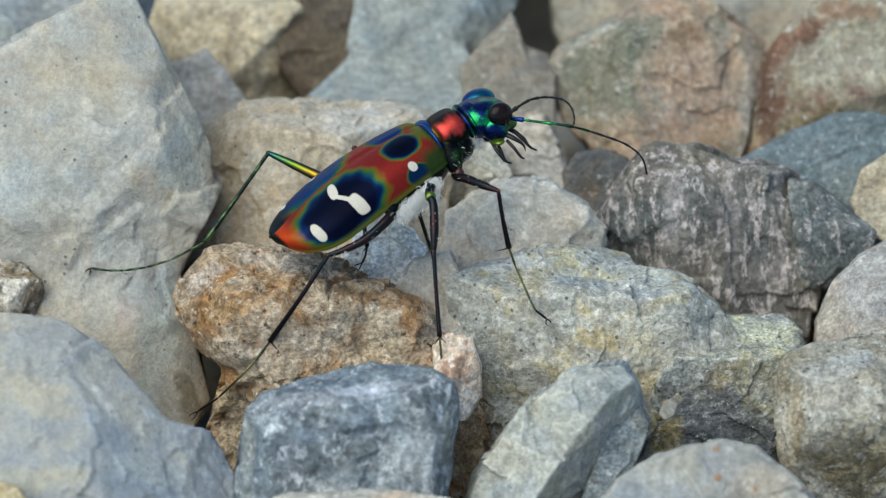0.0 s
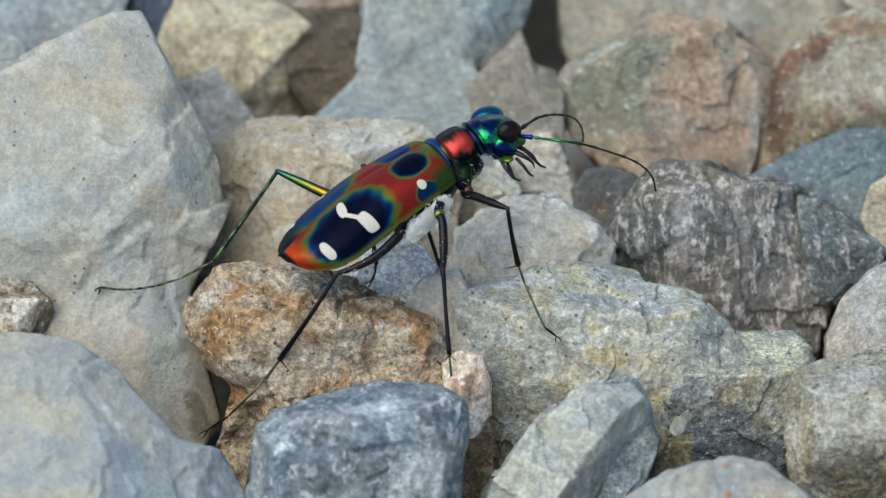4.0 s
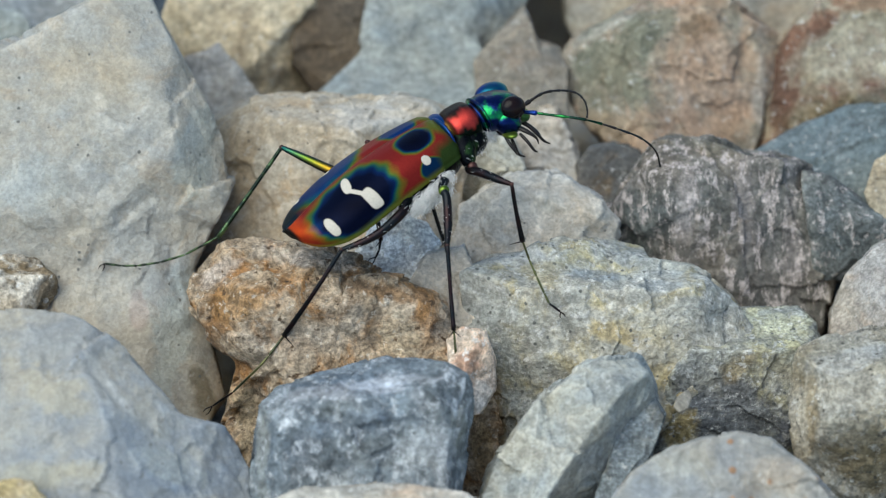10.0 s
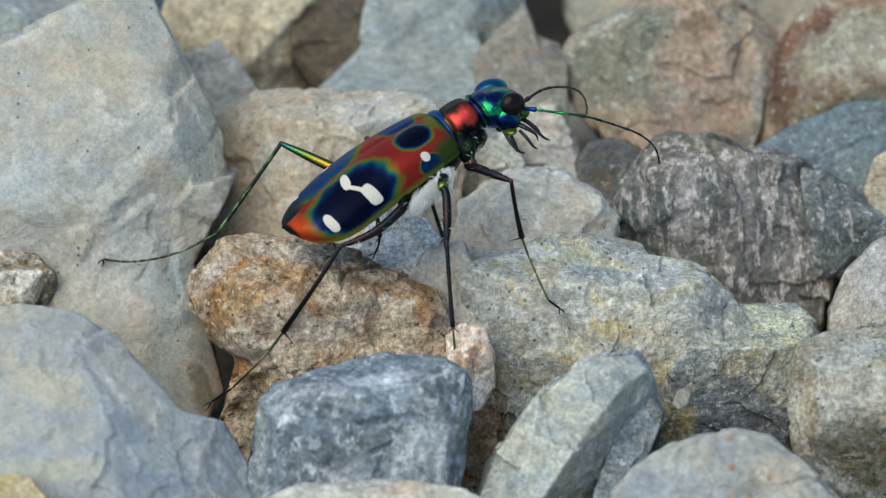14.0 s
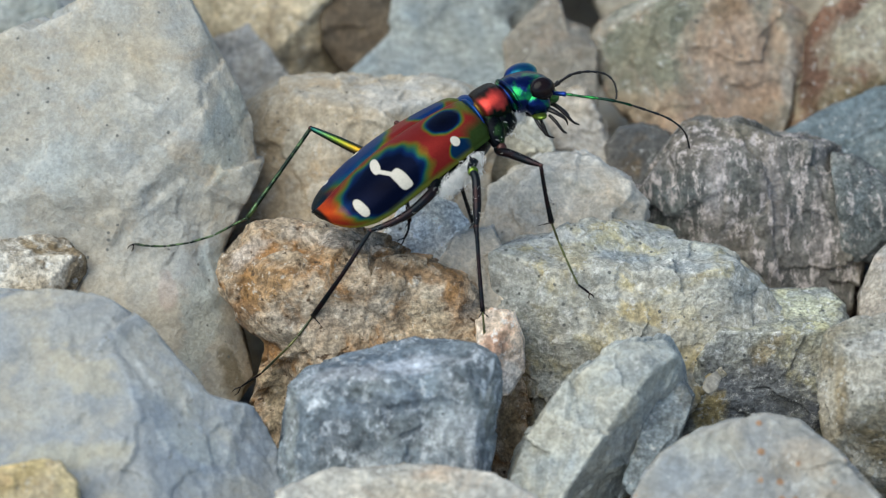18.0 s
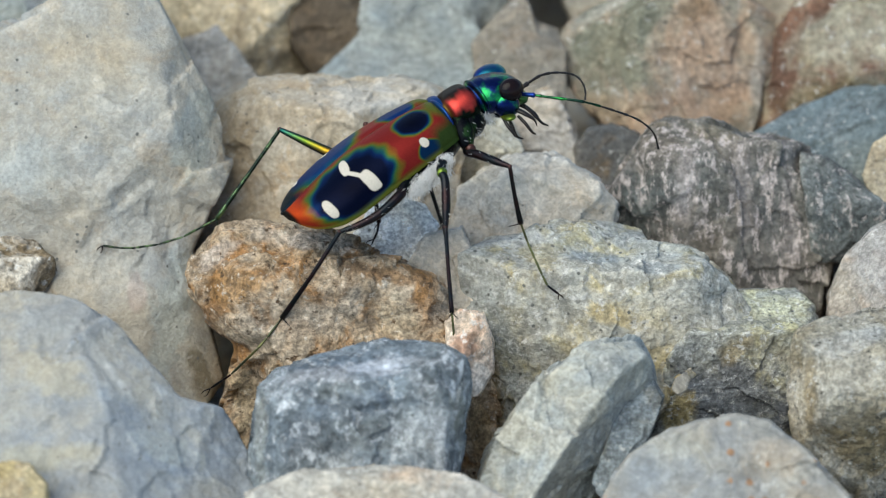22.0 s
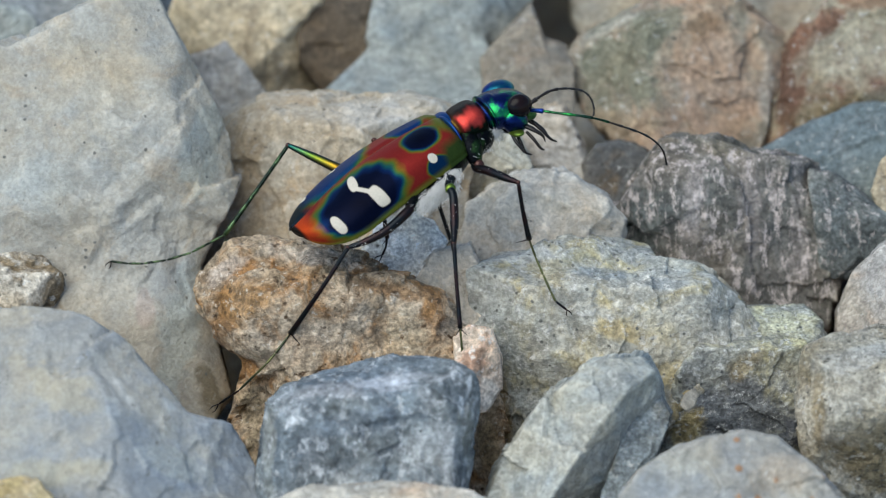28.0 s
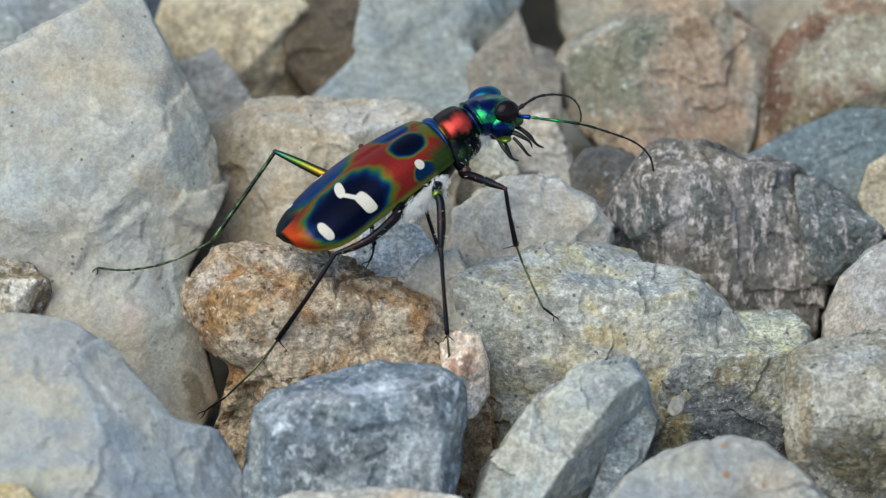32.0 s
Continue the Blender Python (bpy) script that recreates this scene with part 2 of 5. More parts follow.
ROCKS = {
    "pale": rock("pale_limestone", (0.40, 0.365, 0.305), (0.355, 0.345, 0.315), (0.40, 0.325, 0.235), 0.62, dark_at=0.70, grit=0.45, soft=0.14, specks=0.16, blots=[
        (-3.2, 9.9, 4.2, 4.6, 0, (0.44, 0.375, 0.28), 0.5),
        # bluish right side of the upper part: sky-lit shade put into the colour
        (3.9, 6.1, 1.4, 5.0, -10, (0.33, 0.35, 0.325), 0.7),
        (-6.7, 4.2, 2.7, 2.3, 0, (0.38, 0.39, 0.365), 0.6),
        (-1.7, -2.7, 3.1, 2.3, 0, (0.45, 0.42, 0.36), 0.6),
        # the same painted shade on the lower part's right side
        (2.6, -5.8, 1.4, 5.0, -12, (0.38, 0.4, 0.375), 0.85),
        (0.2, -4.1, 0.6, 1.5, 0, (0.4, 0.31, 0.27), 0.5),
        (1.4, -10.8, 1.9, 0.6, -20, (0.36, 0.28, 0.17), 0.6),
        # dark brown right edge, deepened by that side's shade in the colour
        (4.4, -9.6, 0.7, 2.7, 15, (0.17, 0.145, 0.1), 0.85),
        (0.6, 7.6, 1.9, 3.1, 0, (0.37, 0.345, 0.3), 0.4)]),
    "cream": rock("cream_limestone", (0.51, 0.42, 0.285), (0.42, 0.36, 0.255), (0.24, 0.185, 0.12), 0.62, soft=0.16),
    "cream2": rock("cream_grey_limestone", (0.33, 0.30, 0.24), (0.28, 0.265, 0.23), (0.32, 0.25, 0.175), 0.60, soft=0.18, grit=0.8),
    "brownpink": rock("pink_brown_stone", (0.30, 0.22, 0.17), (0.24, 0.19, 0.15), (0.16, 0.11, 0.08)),
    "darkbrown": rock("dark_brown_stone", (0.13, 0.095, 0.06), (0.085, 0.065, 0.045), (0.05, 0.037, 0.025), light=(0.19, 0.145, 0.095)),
    "greyblue": rock("grey_blue_stone", (0.25, 0.275, 0.27), (0.285, 0.295, 0.275), (0.22, 0.25, 0.255), 0.6, grit=0.8, soft=0.16),
    "greyblue2": rock("cool_grey_stone", (0.76, 0.74, 0.70), (0.64, 0.63, 0.60), (0.72, 0.69, 0.63), 0.6, soft=0.16, grit=1.3),
    "beige": rock("beige_stone", (0.23, 0.205, 0.165), (0.195, 0.18, 0.155), (0.24, 0.185, 0.135), 0.62, soft=0.18, grit=0.8),
    "palewarm": rock("warm_pale_stone", (0.48, 0.43, 0.365), (0.42, 0.38, 0.33), (0.34, 0.265, 0.19), 0.62, soft=0.16),
    "stained": rock("stained_beige_stone", (0.30, 0.265, 0.205), (0.21, 0.20, 0.165), (0.37, 0.245, 0.165), 0.54, soft=0.2, grit=0.9, blots=[
        # left face: greenish grey of the stone, with its shade painted in
        (-4.4, 0.8, 3.2, 4.4, 0, (0.17, 0.17, 0.125), 0.9),
        (-1.6, 3.6, 2.4, 2.0, 0, (0.16, 0.16, 0.12), 0.8),
        (2.5, -0.4, 3.2, 3.6, 0, (0.42, 0.3, 0.22), 0.6),
        (1.3, 3.2, 1.6, 1.2, 20, (0.22, 0.14, 0.08), 0.6),
        (2.9, -3.6, 2.8, 1.6, 0, (0.4, 0.26, 0.17), 0.6),
        (-4.4, -3.6, 2.4, 1.0, -10, (0.36, 0.27, 0.18), 0.5),
        (6.1, -0.8, 0.6, 4.0, 0, (0.42, 0.38, 0.33), 0.6),
        (-4.8, 3.2, 2.8, 0.4, 30, (0.4, 0.37, 0.31), 0.7)]),
    "rusty": rock("rusty_olive_stone", (0.25, 0.21, 0.14), (0.31, 0.275, 0.20), (0.15, 0.07, 0.045), 0.55, soft=0.14, blots=[
        (-4.2, -1.3, 1.3, 5.2, -8, (0.11, 0.055, 0.035), 0.95),
        (-2.2, 2.8, 2.8, 0.9, 35, (0.17, 0.085, 0.05), 0.8),
        (1.4, 4.4, 2.4, 0.8, 0, (0.22, 0.12, 0.07), 0.7),
        (-1.4, -0.0, 2.4, 2.0, 0, (0.3, 0.26, 0.19), 0.6),
        (1.4, 0.8, 2.4, 1.6, 0, (0.36, 0.32, 0.24), 0.5),
        (-1.8, -3.5, 3.2, 1.6, 10, (0.13, 0.105, 0.06), 0.85),
        (3.8, -1.7, 1.6, 1.0, 0, (0.14, 0.12, 0.08), 0.7)]),
    "dark": rock("dark_speckled_stone", (0.135, 0.13, 0.115), (0.165, 0.145, 0.125), (0.085, 0.085, 0.08), 0.58, (0.54, 0.465, 0.43), 0.53, relief=1.2, grit=1.35, streak=(1.0, 0.4, 1.0), size=0.95, blots=[
        (-6.8, 0.1, 2.1, 3.3, -20, (0.105, 0.11, 0.1), 0.9),
        (-3.1, 2.4, 0.8, 3.5, -5, (0.36, 0.3, 0.27), 0.45),
        (0.8, 1.2, 0.9, 4.3, 3, (0.34, 0.29, 0.265), 0.45),
        (3.9, -1.1, 0.7, 3.9, 3, (0.34, 0.29, 0.265), 0.4),
        # bright right ridge: light on the edge put into the colour
        (6.7, -2.6, 0.5, 4.3, 0, (0.42, 0.38, 0.34), 0.6),
        (-1.1, 4.9, 2.7, 0.8, 0, (0.16, 0.135, 0.095), 0.6)]),
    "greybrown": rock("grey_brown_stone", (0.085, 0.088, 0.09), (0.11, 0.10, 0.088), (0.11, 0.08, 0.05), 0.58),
    "palewhite": rock("white_grey_stone", (0.55, 0.50, 0.43), (0.48, 0.45, 0.40), (0.49, 0.40, 0.30), 0.60, grit=0.6, soft=0.16, specks=0.15),
    "paletan": rock("pale_tan_stone", (0.44, 0.41, 0.36), (0.39, 0.33, 0.25), (0.37, 0.28, 0.18), 0.60, grit=0.6, specks=0.2, blots=[
        (-6.4, -0.4, 2.6, 4.5, 0, (0.33, 0.26, 0.175), 0.85),
        (0.8, 1.9, 2.2, 2.2, 0, (0.36, 0.3, 0.22), 0.6),
        (-4.7, 0.4, 1.1, 2.2, 0, (0.45, 0.43, 0.38), 0.65),
        (2.2, 3.6, 4.1, 1.0, 0, (0.46, 0.44, 0.41), 0.6),
        (-2.6, 2.6, 1.9, 1.1, 0, (0.32, 0.28, 0.22), 0.55)]),
    "greybeige": rock("grey_beige_stone", (0.33, 0.31, 0.28), (0.27, 0.26, 0.25), (0.33, 0.27, 0.2)),
    "brown": rock("brown_crystalline_stone", (0.345, 0.255, 0.165), (0.42, 0.345, 0.26), (0.28, 0.15, 0.06), 0.55, (0.62, 0.56, 0.47), 0.60, 0.61, 1.5, grit=1.4, soft=0.10, size=1.0, pits=(0.09, 0.055, 0.03), blots=[
        # greyer top, partly the beetle's soft shadow put into the colour
        (-2.2, 6.0, 4.1, 0.7, -8, (0.38, 0.33, 0.28), 0.75),
        (-7.1, 2.8, 2.2, 1.6, 30, (0.27, 0.15, 0.055), 0.8),
        (-8.5, 1.2, 1.5, 1.0, -20, (0.2, 0.115, 0.055), 0.7),
        (2.7, 3.9, 2.6, 0.6, -12, (0.28, 0.16, 0.075), 0.75),
        # dark band of the beetle's shadow, painted on the stone
        (0.4, 4.5, 1.9, 0.4, -10, (0.16, 0.11, 0.07), 0.6),
        (-1.1, 1.2, 4.1, 1.2, 0, (0.43, 0.36, 0.28), 0.6),
        (-4.1, 0.6, 1.9, 0.7, 0, (0.4, 0.29, 0.2), 0.5),
        (3.8, 1.2, 1.5, 1.5, 0, (0.45, 0.385, 0.28), 0.6),
        (-6.3, -4.4, 1.1, 2.6, 0, (0.4, 0.32, 0.21), 0.6),
        (-7.8, 5.3, 1.5, 0.7, 40, (0.45, 0.38, 0.32), 0.7),
        (9.1, -6.3, 0.7, 2.6, 0, (0.35, 0.24, 0.12), 0.6)]),
    "whitepink": rock("white_pink_quartz", (0.62, 0.55, 0.48), (0.58, 0.47, 0.38), (0.46, 0.25, 0.15), 0.60, (0.72, 0.70, 0.66), 0.58, soft=0.12, grit=1.2, blots=[
        (-0.1, 0.5, 1.0, 0.8, 0, (0.47, 0.27, 0.18), 0.7),
        (1.0, 1.6, 0.6, 0.8, 0, (0.45, 0.29, 0.2), 0.6),
        (1.0, -1.8, 0.8, 0.9, 0, (0.68, 0.65, 0.6), 0.6)]),
    "blue": rock("blue_marbled_stone", (0.135, 0.16, 0.185), (0.18, 0.205, 0.22), (0.10, 0.12, 0.14), 0.56, (0.48, 0.50, 0.52), 0.57, vein=0.75, grit=1.4, streak=(1.0, 0.75, 1.0), size=0.8, blots=[
        # paler top face: light from above put into the colour
        (0.7, 4.0, 5.4, 0.6, 9, (0.36, 0.365, 0.385), 0.8),
        (-0.8, 1.6, 3.6, 0.9, 5, (0.13, 0.16, 0.205), 0.6),
        (3.6, -0.0, 2.2, 1.4, 0, (0.36, 0.385, 0.41), 0.55),
        (-3.6, -0.4, 1.1, 2.2, 0, (0.13, 0.145, 0.165), 0.6),
        (-6.1, -0.4, 0.5, 2.9, 0, (0.27, 0.275, 0.25), 0.6),
        (-0.8, -2.2, 1.8, 1.1, 0, (0.34, 0.36, 0.37), 0.5),
        (6.4, 1.1, 0.5, 2.9, 0, (0.3, 0.31, 0.28), 0.5)]),
    "greyyellow": rock("grey_yellow_stone", (0.40, 0.385, 0.335), (0.345, 0.34, 0.305), (0.45, 0.385, 0.225), 0.57, (0.68, 0.66, 0.62), 0.555, 0.66, 1.3, grit=0.95, soft=0.10, specks=0.6, speck_scale=1400, blots=[
        (-6.3, -6.0, 0.8, 3.4, 0, (0.34, 0.23, 0.1), 0.7),
        (-4.8, -8.2, 1.5, 2.3, 0, (0.24, 0.22, 0.17), 0.6),
        (0.8, 0.3, 2.6, 0.8, -15, (0.46, 0.37, 0.19), 0.7),
        (4.5, 0.0, 2.3, 2.3, 20, (0.48, 0.45, 0.37), 0.6),
        (4.9, -2.6, 2.3, 0.9, -10, (0.44, 0.36, 0.19), 0.6),
        (-3.3, 4.2, 1.7, 1.0, 0, (0.44, 0.37, 0.22), 0.6),
        # grey left face: shade of its downward tilt put into the colour
        (-6.0, 0.0, 2.3, 3.4, 0, (0.27, 0.275, 0.25), 0.55),
        (-0.3, 4.2, 2.3, 0.4, -5, (0.2, 0.22, 0.23), 0.7),
        (3.8, 3.5, 2.3, 0.4, 0, (0.2, 0.22, 0.23), 0.7),
        (4.2, 4.9, 3.0, 0.5, -8, (0.48, 0.46, 0.38), 0.5),
        (-4.8, 5.4, 3.4, 0.5, 5, (0.5, 0.49, 0.46), 0.5),
        (-6.7, -3.4, 0.8, 3.4, 0, (0.3, 0.22, 0.12), 0.6),
        (8.3, -1.9, 2.3, 1.1, 40, (0.27, 0.21, 0.11), 0.8),
        (5.4, -5.0, 0.8, 1.9, 0, (0.36, 0.27, 0.1), 0.7)]),
    "greyyellow2": rock("grey_stone_with_yellow", (0.33, 0.325, 0.27), (0.26, 0.27, 0.265), (0.41, 0.38, 0.24), 0.56, (0.58, 0.58, 0.56), 0.56, 0.65, 1.4, grit=1.25, specks=0.5, speck_scale=1500, blots=[
        (0.8, 2.3, 3.0, 1.1, 5, (0.5, 0.48, 0.33), 0.85),
        (1.1, 1.2, 1.5, 0.4, -10, (0.46, 0.42, 0.2), 0.5),
        # dark front and darker right edge: stone colour plus shade painted in
        (-1.1, -3.4, 6.0, 2.8, 0, (0.15, 0.16, 0.175), 0.95),
        (1.6, -4.1, 1.0, 1.9, 0, (0.1, 0.105, 0.125), 0.7),
        (-1.7, -0.2, 1.7, 0.9, 30, (0.3, 0.235, 0.12), 0.6),
        (1.5, -0.7, 1.1, 0.7, 0, (0.24, 0.215, 0.15), 0.5),
        (-5.6, -4.8, 1.2, 1.7, 0, (0.38, 0.29, 0.12), 0.8)]),
    "blueslab": rock("blue_grey_slab", (0.38, 0.385, 0.36), (0.29, 0.31, 0.305), (0.44, 0.42, 0.35), 0.58, grit=0.8, soft=0.16, blots=[
        (-3.2, 0.0, 1.5, 2.2, 40, (0.42, 0.4, 0.33), 0.6),
        (2.1, 4.1, 2.2, 0.8, 20, (0.24, 0.265, 0.28), 0.6),
        (-0.9, 1.5, 0.8, 2.6, 35, (0.27, 0.3, 0.315), 0.5)]),
    "spotted": rock("rust_spotted_stone", (0.32, 0.30, 0.26), (0.27, 0.27, 0.265), (0.30, 0.265, 0.22), 0.60, dark_at=0.72, grit=0.7, soft=0.14, specks=0.3, speck_scale=900, size=0.75, pits=(0.30, 0.175, 0.10), blots=[
        (-3.4, 2.6, 2.6, 0.9, 10, (0.36, 0.33, 0.27), 0.6),
        (-6.8, 0.4, 2.2, 1.5, 30, (0.27, 0.29, 0.31), 0.6),
        (1.5, 2.2, 2.2, 1.1, -20, (0.36, 0.3, 0.235), 0.6)]),
    "greyolive": rock("grey_olive_stone", (0.35, 0.33, 0.285), (0.28, 0.26, 0.21), (0.24, 0.205, 0.14), 0.56, (0.56, 0.54, 0.49), 0.57, 0.62, 1.5, grit=1.1, soft=0.14, specks=0.5, speck_scale=1400, blots=[
        # paler top: light from above put into the colour
        (-1.4, 1.8, 3.7, 1.5, 5, (0.4, 0.385, 0.345), 0.7),
        (-2.2, 3.7, 2.9, 0.7, 12, (0.36, 0.36, 0.35), 0.6),
        # brown lower half, darkened with the undercut's shade in the colour
        (-1.1, -2.7, 4.8, 1.8, 0, (0.2, 0.165, 0.1), 0.9),
        (-4.2, 0.0, 0.4, 3.3, 0, (0.25, 0.2, 0.12), 0.7),
        (0.0, -1.1, 2.6, 0.7, -5, (0.27, 0.235, 0.165), 0.6)]),
    "pinkgrey": rock("pink_grey_stone", (0.36, 0.34, 0.31), (0.31, 0.28, 0.25), (0.36, 0.29, 0.23)),
    "bluecream": rock("blue_cream_stone", (0.29, 0.305, 0.32), (0.37, 0.35, 0.305), (0.245, 0.265, 0.29), 0.58, grit=0.4, soft=0.14, blots=[
        (-0.9, 5.6, 3.2, 0.4, -56, (0.45, 0.455, 0.45), 0.7),
        (-3.4, 4.7, 2.9, 1.3, -30, (0.42, 0.385, 0.3), 0.6),
        (0.0, 2.6, 3.1, 0.8, -52, (0.27, 0.295, 0.325), 0.6),
        (-5.2, 8.0, 3.2, 0.8, -10, (0.3, 0.315, 0.325), 0.6),
        (3.4, 0.0, 3.2, 1.0, -30, (0.38, 0.375, 0.33), 0.6),
        (-4.1, -0.3, 4.0, 1.0, 0, (0.43, 0.39, 0.29), 0.6),
        (-0.9, -1.2, 2.9, 0.8, 0, (0.3, 0.31, 0.325), 0.5)]),
    "yellow": rock("yellow_stone", (0.44, 0.34, 0.17), (0.40, 0.32, 0.20), (0.3, 0.2, 0.1)),
    "pinkcream": rock("pink_cream_stone", (0.46, 0.41, 0.34), (0.40, 0.37, 0.32), (0.44, 0.33, 0.24)),
    "whitebrown": rock("white_brown_stone", (0.48, 0.455, 0.41), (0.36, 0.32, 0.26), (0.17, 0.13, 0.08), 0.56, soft=0.07, grit=1.3, blots=[
        (2.1, -0.5, 0.8, 1.3, 0, (0.15, 0.11, 0.06), 0.8),
        (-0.6, -1.0, 2.2, 0.8, 0, (0.3, 0.25, 0.18), 0.5)]),
    "palegrey": rock("pale_grey_stone", (0.27, 0.28, 0.28), (0.24, 0.255, 0.26), (0.30, 0.28, 0.24), 0.66),
    "darkgreen": rock("dark_green_grey_stone", (0.12, 0.13, 0.125), (0.15, 0.15, 0.135), (0.085, 0.09, 0.09), 0.58, (0.44, 0.39, 0.36), 0.55, grit=1.35, streak=(1.0, 0.5, 1.0)),
    "bluegrey": rock("blue_grey_stone", (0.115, 0.14, 0.145), (0.145, 0.17, 0.17), (0.18, 0.195, 0.19), 0.62, soft=0.16),
    "splinter": rock("grey_splinter_stone", (0.25, 0.275, 0.28), (0.21, 0.23, 0.235), (0.33, 0.31, 0.26), 0.6, grit=1.3),
    "cream3": rock("pale_cream_stone", (0.44, 0.41, 0.33), (0.37, 0.35, 0.29), (0.40, 0.33, 0.21), 0.62, soft=0.14),
    "slate": rock("dark_slate", (0.09, 0.115, 0.15), (0.12, 0.14, 0.17), (0.24, 0.21, 0.12), 0.66),
}
BED = rock("gravel_bed_stone", (0.30, 0.28, 0.24), (0.22, 0.22, 0.21), (0.33, 0.26, 0.17))


# ---- stones ----
MM = 0.001
LATTICE = np.random.RandomState(7).randint(0, 12, 4096)
GRADIENTS = np.array([(1, 1, 0), (-1, 1, 0), (1, -1, 0), (-1, -1, 0), (1, 0, 1), (-1, 0, 1), (1, 0, -1), (-1, 0, -1),
                      (0, 1, 1), (0, -1, 1), (0, 1, -1), (0, -1, -1)], float)


def grain_at(p):
    """Gradient noise at an array of places, about -1 to 1."""
    cell = np.floor(p).astype(int)
    f = p - cell
    s = f * f * f * (f * (f * 6 - 15) + 10)
    total = np.zeros(len(p))
    for corner in range(8):
        o = np.array([corner & 1, corner >> 1 & 1, corner >> 2])
        c = cell + o
        h = (c[:, 0] * 73856093 ^ c[:, 1] * 19349663 ^ c[:, 2] * 83492791) & 4095
        g = GRADIENTS[LATTICE[h]]
        weight = np.prod(np.where(o, s, 1 - s), axis=1)
        total += weight * ((f - o) * g).sum(1)
    return total


BALLS = {}


def ball(level):
    if level not in BALLS:
        bm = bmesh.new()
        bmesh.ops.create_icosphere(bm, subdivisions=level, radius=1)
        BALLS[level] = (np.array([v.co[:] for v in bm.verts]), [[v.index for v in f.verts] for f in bm.faces])
        bm.free()
    return BALLS[level]


def broken(way, planes, sharp):
    """How far a lump that is broken off along planes (a normal and a reach each) goes along each way."""
    total = np.zeros(len(way))
    for normal, reach in planes:
        total += np.maximum(way @ normal / reach, 1e-4) ** sharp
    return total ** (-1 / sharp)


def lean(turn, rise):
    a, b = radians(turn), radians(rise)
    return np.array((math.cos(a) * math.cos(b), math.sin(a) * math.cos(b), math.sin(b)))


def lump(lobes, front, level, rng, sharp=70, rough=1.0, axis=(0, 0, 1), chips=4):
    """Places, in mm, of a crushed stone: lobes that share a middle, each with sides round the face along axis and
    facets across it, then broken corners and a rough surface.
    """
    way, faces = ball(level)
    back = 1.1 * front
    axis = np.array(axis, float)
    span = np.mean([reach for _, reach in lobes[0][0]])
    radius = None
    for outline, cuts in lobes:
        planes = []
        for turn, reach in outline:
            flank = lean(turn, 0) - lean(turn, 0) @ axis * axis
            flank /= np.linalg.norm(flank)
            planes.append((flank, reach * 1.012 * (flank @ lean(turn, 0))))
        planes += [(lean(turn, 90 - tilt), reach) for turn, tilt, reach in cuts] or [(lean(90, 60), front * 0.95), (lean(-70, 70), front * 0.9)]
        planes += [(np.array((0, 0, 1.0)), front), (np.array((0, 0, -1.0)), back)]
        planes += [(lean(turn, -50), (reach * 0.64 + back * 0.77) * 0.85) for turn, reach in outline]
        r = broken(way, planes, sharp)
        p = way * r[:, None]
        for _ in range(chips):
            rise = rng.uniform(25, 70)
            normal = lean(rng.uniform(0, 360), rise)
            planes.append((normal, (p @ normal).max() * rng.uniform(0.90 if rise > 42 else 0.95, 0.98)))
        r = broken(way, planes, sharp)
        radius = r if radius is None else (radius ** 24 + r ** 24) ** (1 / 24)
    p = way * radius[:, None]
    off = np.array(rng.uniform(-50, 50, 3))
    warp = p + 0.7 * np.stack([grain_at(p / 2.2 + off + k * 9) for k in range(3)], axis=1)
    height = 0.20 * grain_at(p / 5.0 + off) + 0.14 * np.abs(grain_at(warp / 1.5 + off)) + 0.11 * grain_at(p / 0.6 + off)
    if level > 4:
        height += flakes(p, warp, 26, 0.20, 0.42, rng) + flakes(p, warp, 110, 0.24, 0.24, rng)
    if level > 6:
        height += 0.09 * grain_at(p / 0.28 + off)
    height *= rough * min(1.0, span / 6)
    return p + way * height[:, None], faces


def flakes(p, warp, count, slope, most, rng):
    """Relief of small fracture planes: each patch of the surface tilts its own way, with a step at its border."""
    seeds = p[rng.randint(0, len(p), count)]
    tilt = rng.normal(0, slope, (count, 3))
    which = np.argmin((warp ** 2).sum(1)[:, None] - 2 * warp @ seeds.T + (seeds ** 2).sum(1)[None], axis=1)
    return np.clip(((p - seeds[which]) * tilt[which]).sum(1), -most, most)


STONE_COUNT = [0]
# stones are placed, outlined and turned to fit the camera's view
VIEW_FACE = Euler((radians(90 - DOWN), 0, 0))


def stone(label, rock_key, centre, lobes, front=6.0, fine=False, seed=None, rough=1.0, sharp=150):
    STONE_COUNT[0] += 1
    rng = np.random.RandomState(100 + (seed or STONE_COUNT[0]))
    axis = VIEW_FACE.to_matrix().transposed() @ (STAND.translation - Vector(centre) * MM).normalized()
    p, faces = lump(lobes, front, 7 if fine else 6, rng, sharp, rough, axis)
    mesh = bpy.data.meshes.new("stone")
    mesh.from_pydata((p * MM).tolist(), [], faces)
    mesh.polygons.foreach_set("use_smooth", [True] * len(faces))
    mesh.materials.append(ROCKS[rock_key])
    ob = new("stone", mesh)
    ob.location, ob.rotation_euler = [c * MM for c in centre], VIEW_FACE
    return tagged(ob, label, "stone", "stones of the gravel bed")


